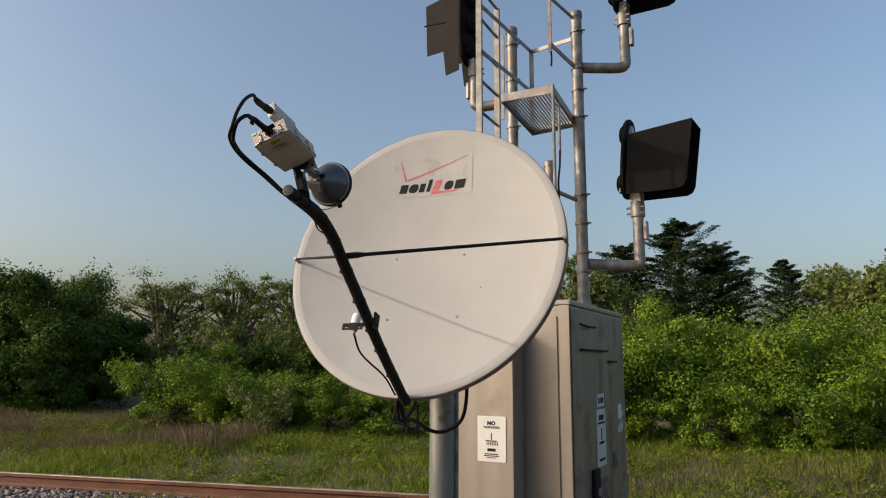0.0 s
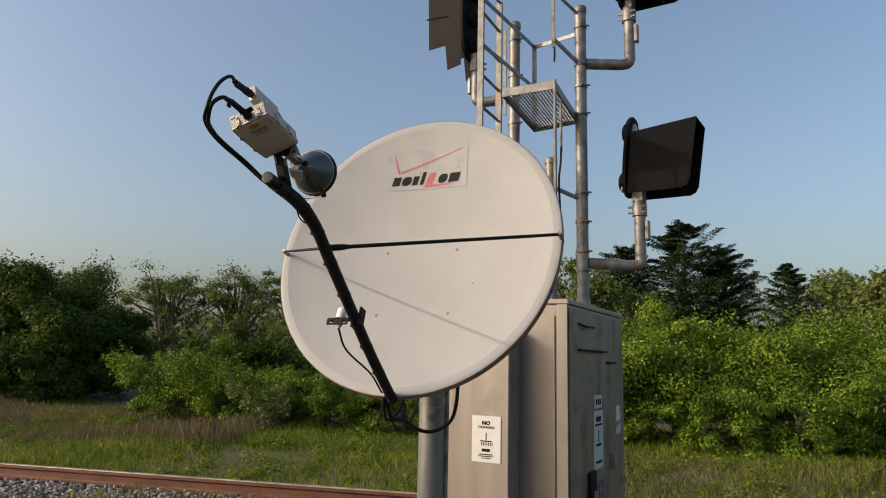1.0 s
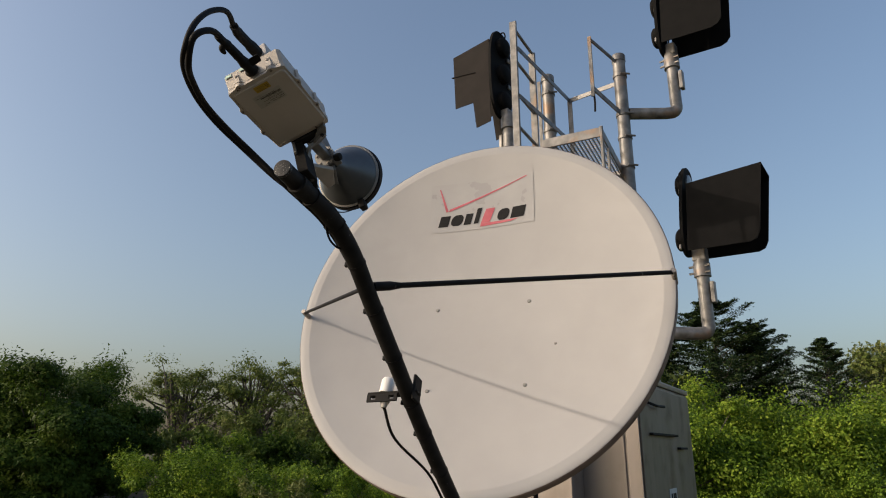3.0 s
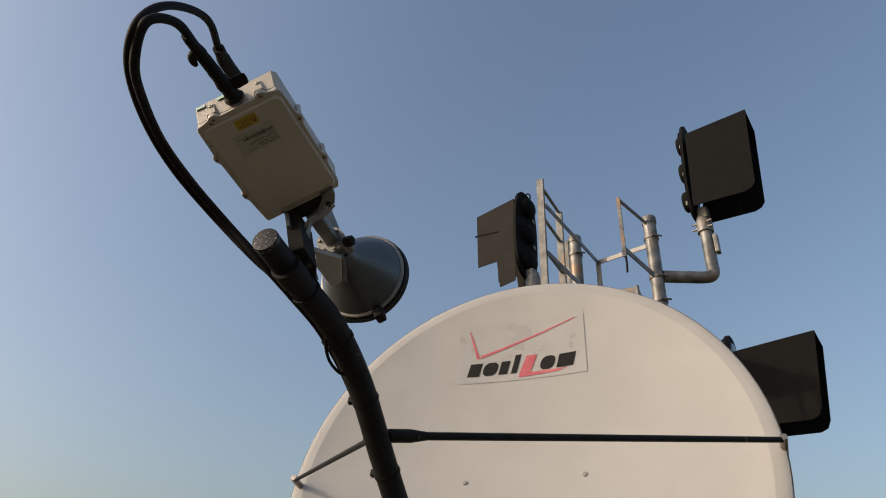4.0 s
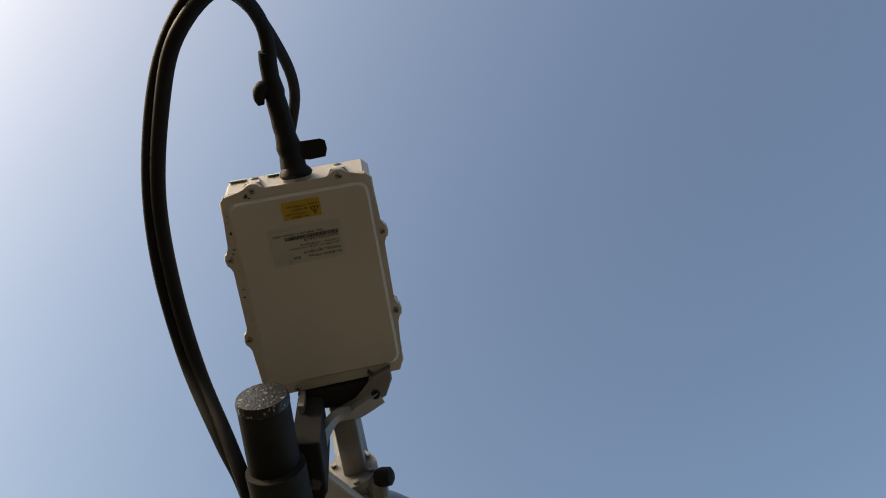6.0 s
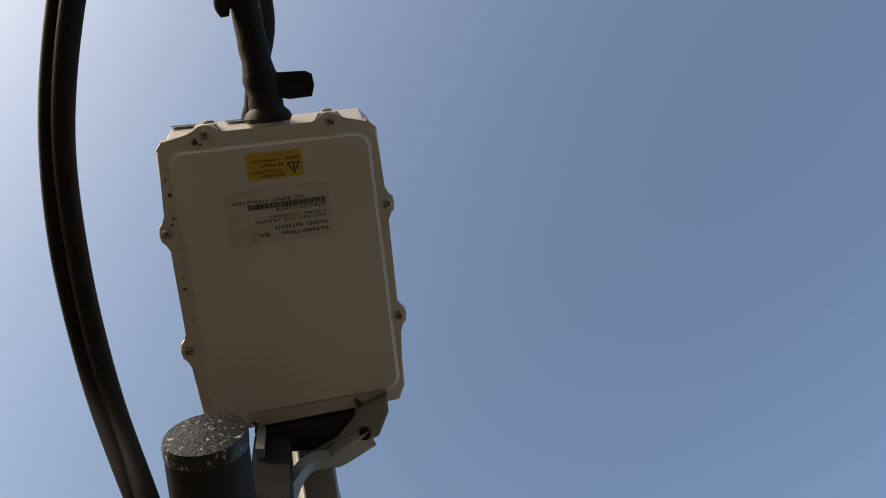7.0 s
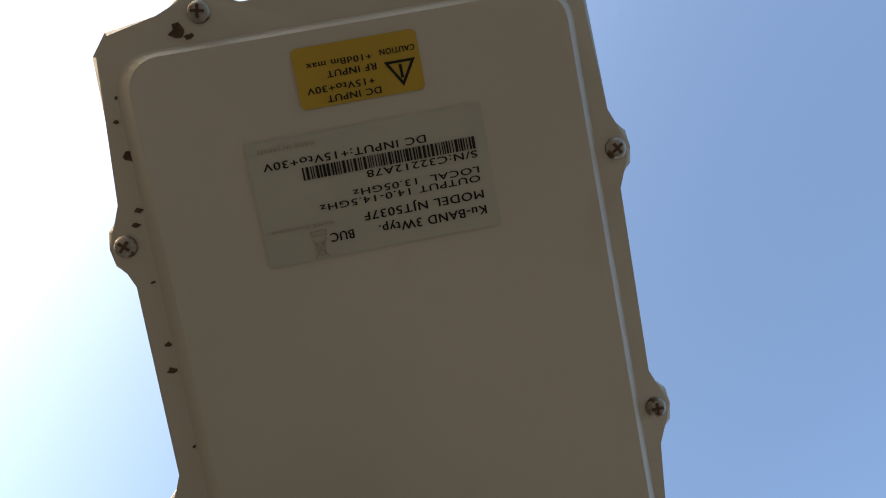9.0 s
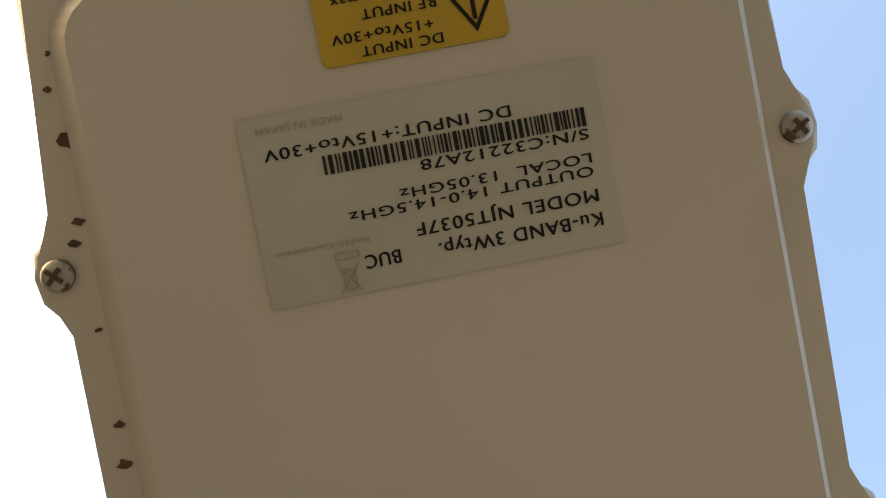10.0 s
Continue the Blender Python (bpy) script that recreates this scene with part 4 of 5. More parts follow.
def build_dish():
    root = thing("satellite_dish", DISH, "off-white offset satellite dish on a steel pole", "satellite dish")
    bm = bmesh.new()
    rings, segs = 14, 96
    prof = [(k / rings * 0.948, 0) for k in range(1, rings + 1)] + [(0.9520, 0.0002), (0.956, -0.0004), (0.975, -0.0026), (0.999, -0.0062), (1.0055, -0.0080), (1.0065, -0.036), (0.992, -0.040)] + [(k / rings * 0.985, -0.022) for k in range(rings, 0, -2)]
    rows = []
    for r, extra in prof:
        rows.append([bm.verts.new((r * RA * math.cos(a), r * RB * math.sin(a), -DEPTH * (1 - min(r, 1.0) ** 2) + extra)) for a in (2 * math.pi * k / segs for k in range(segs))])
    for a, b in zip(rows, rows[1:]):
        for k in range(segs):
            bm.faces.new((a[k], a[(k + 1) % segs], b[(k + 1) % segs], b[k]))
    bm.faces.new(rows[0][::-1])
    bm.faces.new(rows[-1])
    refl = part("reflector", bm, M_DISH, root, "off-white painted reflector", True)
    bm = bmesh.new()
    edge = [[bm.verts.new((r * RA * math.cos(a), r * RB * math.sin(a), z)) for a in (2 * math.pi * k / segs for k in range(segs))] for r, z in ((1.0070, -0.008), (1.0100, -0.010), (1.0100, -0.040), (1.0070, -0.042))]
    for a, b in zip(edge, edge[1:] + edge[:1]):
        for k in range(segs):
            bm.faces.new((a[k], a[(k + 1) % segs], b[(k + 1) % segs], b[k]))
    part("edge_band", bm, M_EDGE, root, "stained brown outer edge", True)
    # decal with a plain mark
    dec = part("decal", on_dish([((-0.196, 0.312), (0.182, 0.306), (0.182, 0.497), (-0.196, 0.503))], 0.0016), M_FILM, root, "square-cornered clear decal, slightly yellowed", True)
    y0, hh = 0.332, 0.042

    def slab(x, w, h, base=y0):
        k = 0.25 * h
        return ((x, base), (x + w, base), (x + w + k, base + h), (x + k, base + h))

    def blob(x, w, h, base=y0):
        """A leaning rounded patch laid over the dish, as a fan of narrow strips."""
        n = 8
        out = []
        for k in range(n):
            row = []
            for f in (k / n, (k + 1) / n):
                half = 0.5 * w * (1 - abs(2 * f - 1) ** 2.6) ** 0.38 if 0 < f < 1 else 0.22 * w
                row.append((x + 0.5 * w + 0.25 * h * f, half, base + h * f))
            (c0, h0, v0), (c1, h1, v1) = row
            out.append(((c0 - h0, v0), (c0 + h0, v0), (c1 + h1, v1), (c1 - h1, v1)))
        return out

    shapes = ([slab(-0.166, 0.036, hh)], blob(-0.123, 0.044, hh), [slab(-0.073, 0.026, hh)], [slab(-0.036, 0.017, hh * 1.4)], blob(0.046, 0.042, hh), [slab(0.096, 0.048, hh)])
    for shape in shapes:
        part("mark", on_dish(shape, 0.0028), M_INK, dec, "bold black shape")
    for shape in ([((-0.010, 0.330), (0.022, 0.330), (0.042, 0.384), (0.010, 0.384))], [((-0.012, 0.317), (0.10, 0.321), (0.125, 0.329), (-0.010, 0.3295))]):
        part("mark", on_dish(shape, 0.0028), M_RED, dec, "red slanted shape")
    part("mark", on_dish([((-0.138, 0.390), (-0.129, 0.392), (-0.160, 0.484), (-0.164, 0.484))], 0.0028), M_RED, dec, "red stroke")
    part("mark", on_dish([((-0.128, 0.390), (-0.125, 0.400), (0.155, 0.487), (0.160, 0.485))], 0.0028), M_RED, dec, "red stroke")
    for u, v in ((-0.145, 0.009), (0.163, 0.008), (0.160, -0.282), (-0.145, -0.282)):
        part("bolt", lathe(bmesh.new(), [(0, 0.0065), (0.002, 0.006), (0.003, 0.003)], (u, v, dish_n(u, v) + 0.0005), (0, 0, 1), 12), M_GASKET, root, "", True)
    part("bolt", lathe(bmesh.new(), [(0, 0.004), (0.002, 0.003)], (0.249, -0.155, dish_n(0.249, -0.155) + 0.0005), (0, 0, 1), 10), M_SCREW, root)
    # back mount
    part("back_frame", box(bmesh.new(), -0.2, 0.2, -0.36, 0.06, -DEPTH - 0.10, -DEPTH - 0.018, 0.012), M_ZINC, root)
    foot = DINV @ Vector((0.005, 3.07, 2.02))
    part("pole_clamp", tube(bmesh.new(), [(0, -0.12, -DEPTH - 0.1), foot], 0.06, 16), M_ZINC, root, "", True)
    # feed arm
    arm = part("feed_arm", tube(bmesh.new(), [DINV @ p for p in smooth_path(ARM, 4)], [0.0182] * 30 + [0.0178, 0.0174, 0.0170, 0.0166, 0.0163, 0.0161, 0.0160], 24), M_BLACK, root, "black tubular arm with a bend near its end", True)
    tip, d = Vector(ARM[-1]), (Vector(ARM[-1]) - Vector(ARM[-2])).normalized()
    part("end_cap", lathe(bmesh.new(), [(-0.004, 0.0163), (0.0, 0.0164), (0.0022, 0.0155), (0.003, 0.004)], DINV @ tip, DINV.to_3x3() @ d, 24), M_CAP, arm, "pitted metal end cap", True)
    a0, down = Vector(ARM[0]), (Vector(ARM[0]) - Vector(ARM[1])).normalized()
    part("arm_foot", tube(bmesh.new(), [DINV @ (a0 - down * 0.015), DINV @ (a0 + down * 0.010), DINV @ (a0 + down * 0.026)], [0.0188, 0.0215, 0.0160], 8), M_BLACK, arm)
    part("foot_tab", box(bmesh.new(), 0.012, 0.070, 0.004, 0.018, -0.030, -0.026, 0.002, Matrix.Translation(DINV @ a0)), M_ZINC, arm, "grey metal tab under the arm's foot")
    for p, q in (((-0.160, 2.602, 1.445), (-0.182, 2.606, 1.352)), ((-0.085, 2.66, 1.430), (-0.088, 2.66, 1.335))):
        p, q = Vector(p), Vector(q)
        part("strap", tube(bmesh.new(), [DINV @ p, DINV @ (p.lerp(q, 0.5) + Vector((0.004, 0, 0))), DINV @ q], [0.0045, 0.0042, 0.0036], 6), M_BLACK, arm, "dark strap end hanging loose")
    path = smooth_path(ARM, 4)
    for k in (4, 8, 11, 15, 19, 23, 27, 31):
        p, dd = path[k], (path[k + 1] - path[k]).normalized()
        s = dd.cross(Vector((0, 0, 1))).normalized()
        part("cable_tie", lathe(bmesh.new(), [(-0.0022, 0.0183), (-0.0022, 0.0197), (0.0022, 0.0197), (0.0022, 0.0183)], DINV @ p, DINV.to_3x3() @ dd, 16), M_RUBBER, arm, "", True)
        part("cable_tie", box(bmesh.new(), -0.005, 0.005, -0.005, 0.005, -0.004, 0.004, 0.001, Matrix.Translation(DINV @ (p + s * 0.021))), M_RUBBER, arm)
    # brace rods
    for u, r in ((-0.586, 0.0048), (0.603, 0.0062)):
        end = Vector((u, -0.009, 0.022))
        j = DINV @ JOINT
        jj = j + (end - j).normalized() * 0.017
        rod = part("brace_rod", tube(bmesh.new(), [jj, jj.lerp(end, 0.04), jj.lerp(end, 0.07), end], [0.010, 0.010, r, r], 10), M_BLACK, root, "thin black brace rod", True)
        part("rod_bolt", tube(bmesh.new(), [end + Vector((0, 0.0, 0.012)), end - Vector((0, 0, 0.06))], 0.008, 8), M_SCREW, rod)
    return root


build_dish()


def build_pole():
    root = thing("dish_pole", pose(0.005, 3.07, 0), "galvanised steel pole carrying a satellite dish", "pole")
    part("pipe", tube(bmesh.new(), [(0, 0, -0.1), (0, 0, 2.12)], 0.055, 28), M_POLE, root, "", True)
    part("clamp_band", lathe(bmesh.new(), [(-0.018, 0.0555), (-0.018, 0.0585), (0.018, 0.0585), (0.018, 0.0555)], (0, 0, 1.415), (0, 0, 1), 28), M_ZINC, root, "", True)
    part("conduit", tube(bmesh.new(), [(0.062, 0.03, -0.1), (0.062, 0.03, 1.9)], 0.012, 10), M_ZINC, root, "", True)
    part("base_ring", lathe(bmesh.new(), [(-0.05, 0.2), (0.02, 0.2), (0.03, 0.06), (0.05, 0.056)], (0, 0, 0), (0, 0, 1), 24), M_CONCRETE, root, "concrete footing", True)


build_pole()

# sensor on its bracket beside the arm
def build_sensor():
    o = Vector((-0.232, 2.30, 1.725))
    m = axes(o, DU, DV, DN)
    root = thing("level_sensor", m, "small white sensor on a slotted bracket beside the feed arm", "sensor")
    part("bracket", box(bmesh.new(), -0.095, 0.03, -0.012, -0.006, -0.012, 0.014, 0.002), M_BLACK, root, "slotted angle bracket")
    bm = bmesh.new()
    for x0, x1, y0, y1 in ((-0.095, -0.019, -0.0155, -0.0115), (-0.095, -0.019, -0.0300, -0.0245), (-0.095, -0.086, -0.0245, -0.0155), (-0.073, -0.040, -0.0245, -0.0155), (-0.027, -0.019, -0.0245, -0.0155)):
        box(bm, x0, x1, y0, y1, 0.010, 0.014)
    part("bracket", bm, M_BLACK, root, "face of the bracket with two slots")
    part("clamp", box(bmesh.new(), 0.019, 0.026, -0.03, 0.03, -0.02, 0.02, 0.003), M_BLACK, root)
    part("body", lathe(bmesh.new(), [(0, 0.016), (0.03, 0.016), (0.036, 0.013), (0.037, 0.004)], (-0.055, -0.0055, 0.0), (0.1, 1, 0), 18), M_WHITE, root, "white plastic cylinder", True)
    part("gland", lathe(bmesh.new(), [(0, 0.012), (0.014, 0.012), (0.018, 0.009), (0.028, 0.006)], (-0.055, -0.0125, 0.0), (0, -1, 0), 14), M_LNB, root, "pale cable gland", True)
    w = m @ Vector((-0.055, -0.038, 0))
    c = part("cable", tube(bmesh.new(), smooth_path([w, w + Vector((0.02, 0.06, -0.07)), Vector((-0.20, 2.50, 1.54)), Vector((-0.165, 2.585, 1.47))], 8), 0.0035, 8), M_RUBBER, None, "", True)
    c.name = "sensor_cable"
    tagged(c, "thin black sensor cable sagging beside the arm", "cable")


build_sensor()

# ---- feed ----
BX, BN = Vector((0.9037, -0.2415, 0.3537)), Vector((0.2831, -0.2827, -0.9165)).normalized()
BX = (BX - BN * BX.dot(BN)).normalized()
BY = BN.cross(BX)
BUC = axes(Vector((-0.4114, 1.716, 2.1562)), BX, BY, BN)


def arc_tab(x, y, side):
    """Outline of the bulge round a screw on one edge; side names the outward axis."""
    out = []
    for a, b in ((-0.0085, 0.0), (-0.0058, 0.0025), (-0.0038, 0.0048), (0.0, 0.0054), (0.0038, 0.0048), (0.0058, 0.0025), (0.0085, 0.0)):
        out.append({"t": (x - a, y + b), "b": (x + a, y - b), "r": (x + b, y + a), "l": (x - b, y - a)}[side])
    return out


def lid_outline(grow=0.0):
    g = grow
    o = []
    o += [(0.0525 + g, -0.0985)] + arc_tab(0.0527 + g, -0.0587, "r") + arc_tab(0.0533 + g, 0.0022, "r") + [(0.0540 + g, 0.0418)]
    o += [(0.0495, 0.0466 + g)] + arc_tab(0.0309, 0.0466 + g, "t") + arc_tab(-0.0295, 0.0466 + g, "t") + [(-0.0498, 0.0466 + g)]
    o += [(-0.0535 - g, 0.0418)] + arc_tab(-0.0537 - g, 0.0012, "l") + arc_tab(-0.0540 - g, -0.0597, "l") + [(-0.0540 - g, -0.1040)]
    o += [(-0.0515, -0.1078 - g), (0.0485, -0.1068 - g)]
    return o


def build_transmitter():
    root = thing("transmitter_unit", BUC, "cream enamelled transmitter box with labels, slung under the feed", "transmitter")
    lid = part("lid", prism(bmesh.new(), lid_outline(), -0.0065, 0.0, None, 0.0012), M_BUC, root, "cream lid with screw lugs and a raised border", True)
    part("gasket", prism(bmesh.new(), lid_outline(-0.0008), -0.0077, -0.0066), M_GASKET, root)
    shell = [(x + math.copysign(0.0015, -x), y) for x, y in ((0.0525, -0.0985), (0.0540, 0.0418), (0.0495, 0.0466), (-0.0498, 0.0466), (-0.0535, 0.0418), (-0.0540, -0.1040), (-0.0515, -0.1070), (0.0485, -0.1060))]
    bm = prism(bmesh.new(), shell, -0.036, -0.0078)
    for v in bm.verts:
        if v.co.z < -0.02:
            v.co.x += math.copysign(0.0008, v.co.x)
            v.co.y += (0.0060 if v.co.y > 0.03 else 0.0)
    part("body", bm, M_BUC, root, "deep cast body with drafted sides", True)
    # tapered screw bosses on the connector side, each with a drilled pad
    for x in (-0.0295, 0.0309):
        bm = bmesh.new()
        rings = [[bm.verts.new((x + w * a, y, z)) for a, y in ((-1.0, 0.0455), (-0.55, 0.0455 + h), (0.55, 0.0455 + h), (1.0, 0.0455))] for w, h, z in ((0.0090, 0.0062, -0.0079), (0.0078, 0.0066, -0.016), (0.0060, 0.0072, -0.0265))]
        for a, b in zip(rings, rings[1:]):
            for k in range(3):
                bm.faces.new((a[k], a[k + 1], b[k + 1], b[k]))
        bm.faces.new(rings[0][::-1])
        bm.faces.new(rings[-1])
        part("screw_boss", bm, M_BUC, root, "tapered cast boss", True)
        part("drilled_pad", lathe(bmesh.new(), [(0, 0.0031), (0.0012, 0.0031), (0.0016, 0.0026)], (x, 0.0520, -0.0225), (0, 1, -0.15), 16), M_BUC, root, "", True)
        part("drilled_hole", lathe(bmesh.new(), [(0, 0.0014), (0.0003, 0.0013)], (x, 0.0535, -0.0227), (0, 1, -0.15), 12), M_RUST, root, "dark drilled hole", True)
    # shallow raised field inside the border
    def field_ring(grow_l, grow_r, grow_b, grow_t, r):
        x0, x1, y0, y1 = -0.0465 - grow_l, 0.0482 + grow_r, -0.0975 - grow_b, 0.0388 + grow_t
        return [(x + r * math.cos(a), y + r * math.sin(a)) for x, y, a0 in ((x1 - r, y0 + r, -90), (x1 - r, y1 - r, 0), (x0 + r, y1 - r, 90), (x0 + r, y0 + r, 180)) for a in (radians(a0 + 15 * k) for k in range(7))]

    bm = bmesh.new()
    rims = [[bm.verts.new((x, y, z)) for x, y in field_ring(*g, r)] for g, r, z in (((0.0035, 0.0021, 0.0021, 0.002), 0.008, 0.0), ((0.0015, 0.0011, 0.0011, 0.001), 0.0075, 0.0016), ((0, 0, 0, 0), 0.007, 0.0026))]
    for a, b in zip(rims, rims[1:]):
        for k in range(len(a)):
            bm.faces.new((a[k], a[(k + 1) % len(a)], b[(k + 1) % len(a)], b[k]))
    bm.faces.new(rims[-1])
    part("lid_field", bm, M_BUC, lid)
    zl = 0.0026
    for x, y in ((0.0548, 0.0022), (0.0540, -0.0587), (-0.0551, 0.0012), (-0.0556, -0.0597), (-0.0295, 0.0470), (0.0309, 0.0472), (-0.0294, -0.1043), (0.0260, -0.1033)):
        s = part("screw", lathe(bmesh.new(), [(-0.001, 0.0024), (0.0006, 0.0024), (0.0012, 0.0018), (0.0014, 0.0009)], (x, y, 0.0), (0, 0, 1), 20), M_SCREW, lid, "dull pan-head screw", True)
        t = 40 * x * 1000 % 90
        for a in (t, t + 90):
            part("slot", box(bmesh.new(), -0.0014, 0.0014, -0.0003, 0.0003, 0.0013, 0.0017, 0, pose(x, y, 0, 0, 0, a)), M_RUST, s)
        part("lug_boss", lathe(bmesh.new(), [(-0.020, 0.0030), (-0.0005, 0.0030)], (x, y, -0.0078), (0, 0, 1), 14), M_BUC, root, "", True)
    rng = random.Random(4)
    for x, y, r in ((-0.0493, 0.0197, 0.0022), (-0.0465, 0.0183, 0.0012), (-0.0483, 0.0166, 0.0009), (-0.0508, 0.0083, 0.0010), (-0.0345, 0.0440, 0.0020), (-0.0325, 0.0424, 0.0012), (-0.0510, -0.0215, 0.0008), (-0.0515, -0.0272, 0.0011), (-0.0512, 0.0275, 0.0006), (-0.0500, 0.0325, 0.0006), (-0.0512, -0.0075, 0.0005), (-0.0520, 0.0053, 0.0009), (-0.0505, -0.0450, 0.0005)):
        k = 9
        ol = [(x + r * rng.uniform(0.5, 1.25) * math.cos(2 * math.pi * i / k), y + 0.7 * r * rng.uniform(0.5, 1.25) * math.sin(2 * math.pi * i / k)) for i in range(k)]
        part("rust_chip", prism(bmesh.new(), ol, 0.00005, 0.00025), M_RUST, lid, "chipped rusty spot")
    # yellow caution label
    def rounded(x0, x1, y0, y1, r):
        return [(x + r * math.cos(a), y + r * math.sin(a)) for x, y, a0 in ((x1 - r, y0 + r, -90), (x1 - r, y1 - r, 0), (x0 + r, y1 - r, 90), (x0 + r, y0 + r, 180)) for a in (radians(a0 + 22.5 * k) for k in range(5))]
    yl = part("caution_label", prism(bmesh.new(), rounded(-0.0121, 0.0148, 0.0225, 0.0354, 0.0012), zl + 0.0001, zl + 0.0003), M_YELLOW, lid, "yellow caution label")
    zt = zl + 0.0004
    for word, x, y, w, h in (("CAUTION", 0.0140, 0.0322, 0.0075, 0.0012), ("+10dBm max", 0.0046, 0.0319, 0.0140, 0.0013), ("RF INPUT", 0.0052, 0.0297, 0.0106, 0.0014), ("+15Vto+30V", 0.0043, 0.0268, 0.0145, 0.0014), ("DC INPUT", 0.0053, 0.0246, 0.0116, 0.0014)):
        lettering("word_line", word, w, h, (x, y, zt), M_INK, yl)
    tri = [(0.0069, 0.0294), (0.0137, 0.0294), (0.0103, 0.0238)]
    c = (0.0103, 0.0275)
    bm = bmesh.new()
    for i in range(3):
        a, b = tri[i], tri[(i + 1) % 3]
        ai, bi = [(p[0] + (c[0] - p[0]) * 0.30, p[1] + (c[1] - p[1]) * 0.30) for p in (a, b)]
        bm.faces.new([bm.verts.new((*p, zt)) for p in (a, b, bi, ai)])
    part("warning_triangle", bm, M_INK, yl)
    part("warning_triangle", box(bmesh.new(), 0.0100, 0.0106, 0.0256, 0.0285, zt, zt + 0.0001), M_INK, yl)
    # silver rating label
    sl = part("rating_label", prism(bmesh.new(), rounded(-0.0256, 0.0258, -0.0094, 0.0176, 0.0008), zl + 0.0001, zl + 0.0003), M_SILVER, lid, "silver-grey rating label")
    for word, x, y, w, h in (("Ku-BAND 3Wtyp.", 0.0229, -0.0046, 0.0238, 0.0019), ("BUC", -0.0065, -0.0043, 0.0050, 0.0019), ("MODEL NJT5037F", 0.0229, -0.0012, 0.0264, 0.0018),
                             ("OUTPUT 14.0-14.5GHz", 0.0228, 0.0021, 0.0353, 0.0014), ("LOCAL  13.05GHz", 0.0229, 0.0040, 0.0278, 0.0014), ("S/N:C32212A78", 0.0231, 0.0075, 0.0243, 0.0015),
                             ("DC INPUT:+15Vto+30V", 0.0127, 0.0128, 0.0353, 0.0016)):
        lettering("word_line", word, w, h, (x, y, zt), M_INK, sl)
    lettering("word_line", "MADE IN JAPAN", 0.0122, 0.0010, (-0.0109, 0.0160, zt), M_FAINT, sl, 180.0, 0.0)
    lettering("word_line", "RoHS Compliant", 0.0134, 0.0008, (-0.0104, -0.0016, zt), M_FAINT, sl)
    x = 0.0231
    k = 0
    while x > -0.0143:
        w = rng.choice((0.00022, 0.00025, 0.0004, 0.0006))
        part("barcode_bar", box(bmesh.new(), x - w, x, 0.0079, 0.0106, zt, zt + 0.0001), M_INK, sl)
        x -= w + rng.choice((0.00022, 0.00025, 0.0004))
    for a, b in (((-0.0155, -0.0050), (-0.0125, -0.0090)), ((-0.0125, -0.0050), (-0.0155, -0.0090)), ((-0.0150, -0.0058), (-0.0147, -0.0085)), ((-0.0130, -0.0058), (-0.0133, -0.0085)), ((-0.0152, -0.0058), (-0.0128, -0.0058)), ((-0.0147, -0.0085), (-0.0133, -0.0085))):
        part("bin_symbol", tube(bmesh.new(), [(*a, zt), (*b, zt)], 0.00012, 5), M_FAINT, sl)
    for (xa, ya), (xb, yb) in (((-0.0155, -0.0042), (-0.0122, -0.0042)), ((-0.0155, -0.0032), (-0.0122, -0.0032)), ((-0.0155, -0.0042), (-0.0155, -0.0032)), ((-0.0122, -0.0042), (-0.0122, -0.0032))):
        part("bin_symbol", tube(bmesh.new(), [(xa, ya, zt), (xb, yb, zt)], 0.0001, 5), M_FAINT, sl)
    # green tape on the connector side
    for x0, x1 in ((-0.0490, -0.0370), (-0.0215, -0.0075)):
        part("green_tape", box(bmesh.new(), x0, x1, 0.0524, 0.0530, -0.0345, -0.0285), M_GREEN, root, "pale green tape strip")
    part("socket", lathe(bmesh.new(), [(0, 0.0105), (0.006, 0.0105), (0.008, 0.008), (0.014, 0.008)], (0.001, 0.0460, -0.0165), (0, 1, 0), 18), M_ALU, root, "", True)


build_transmitter()


def feed_part(name, label, category):
    return thing(name, BUC, label, category)


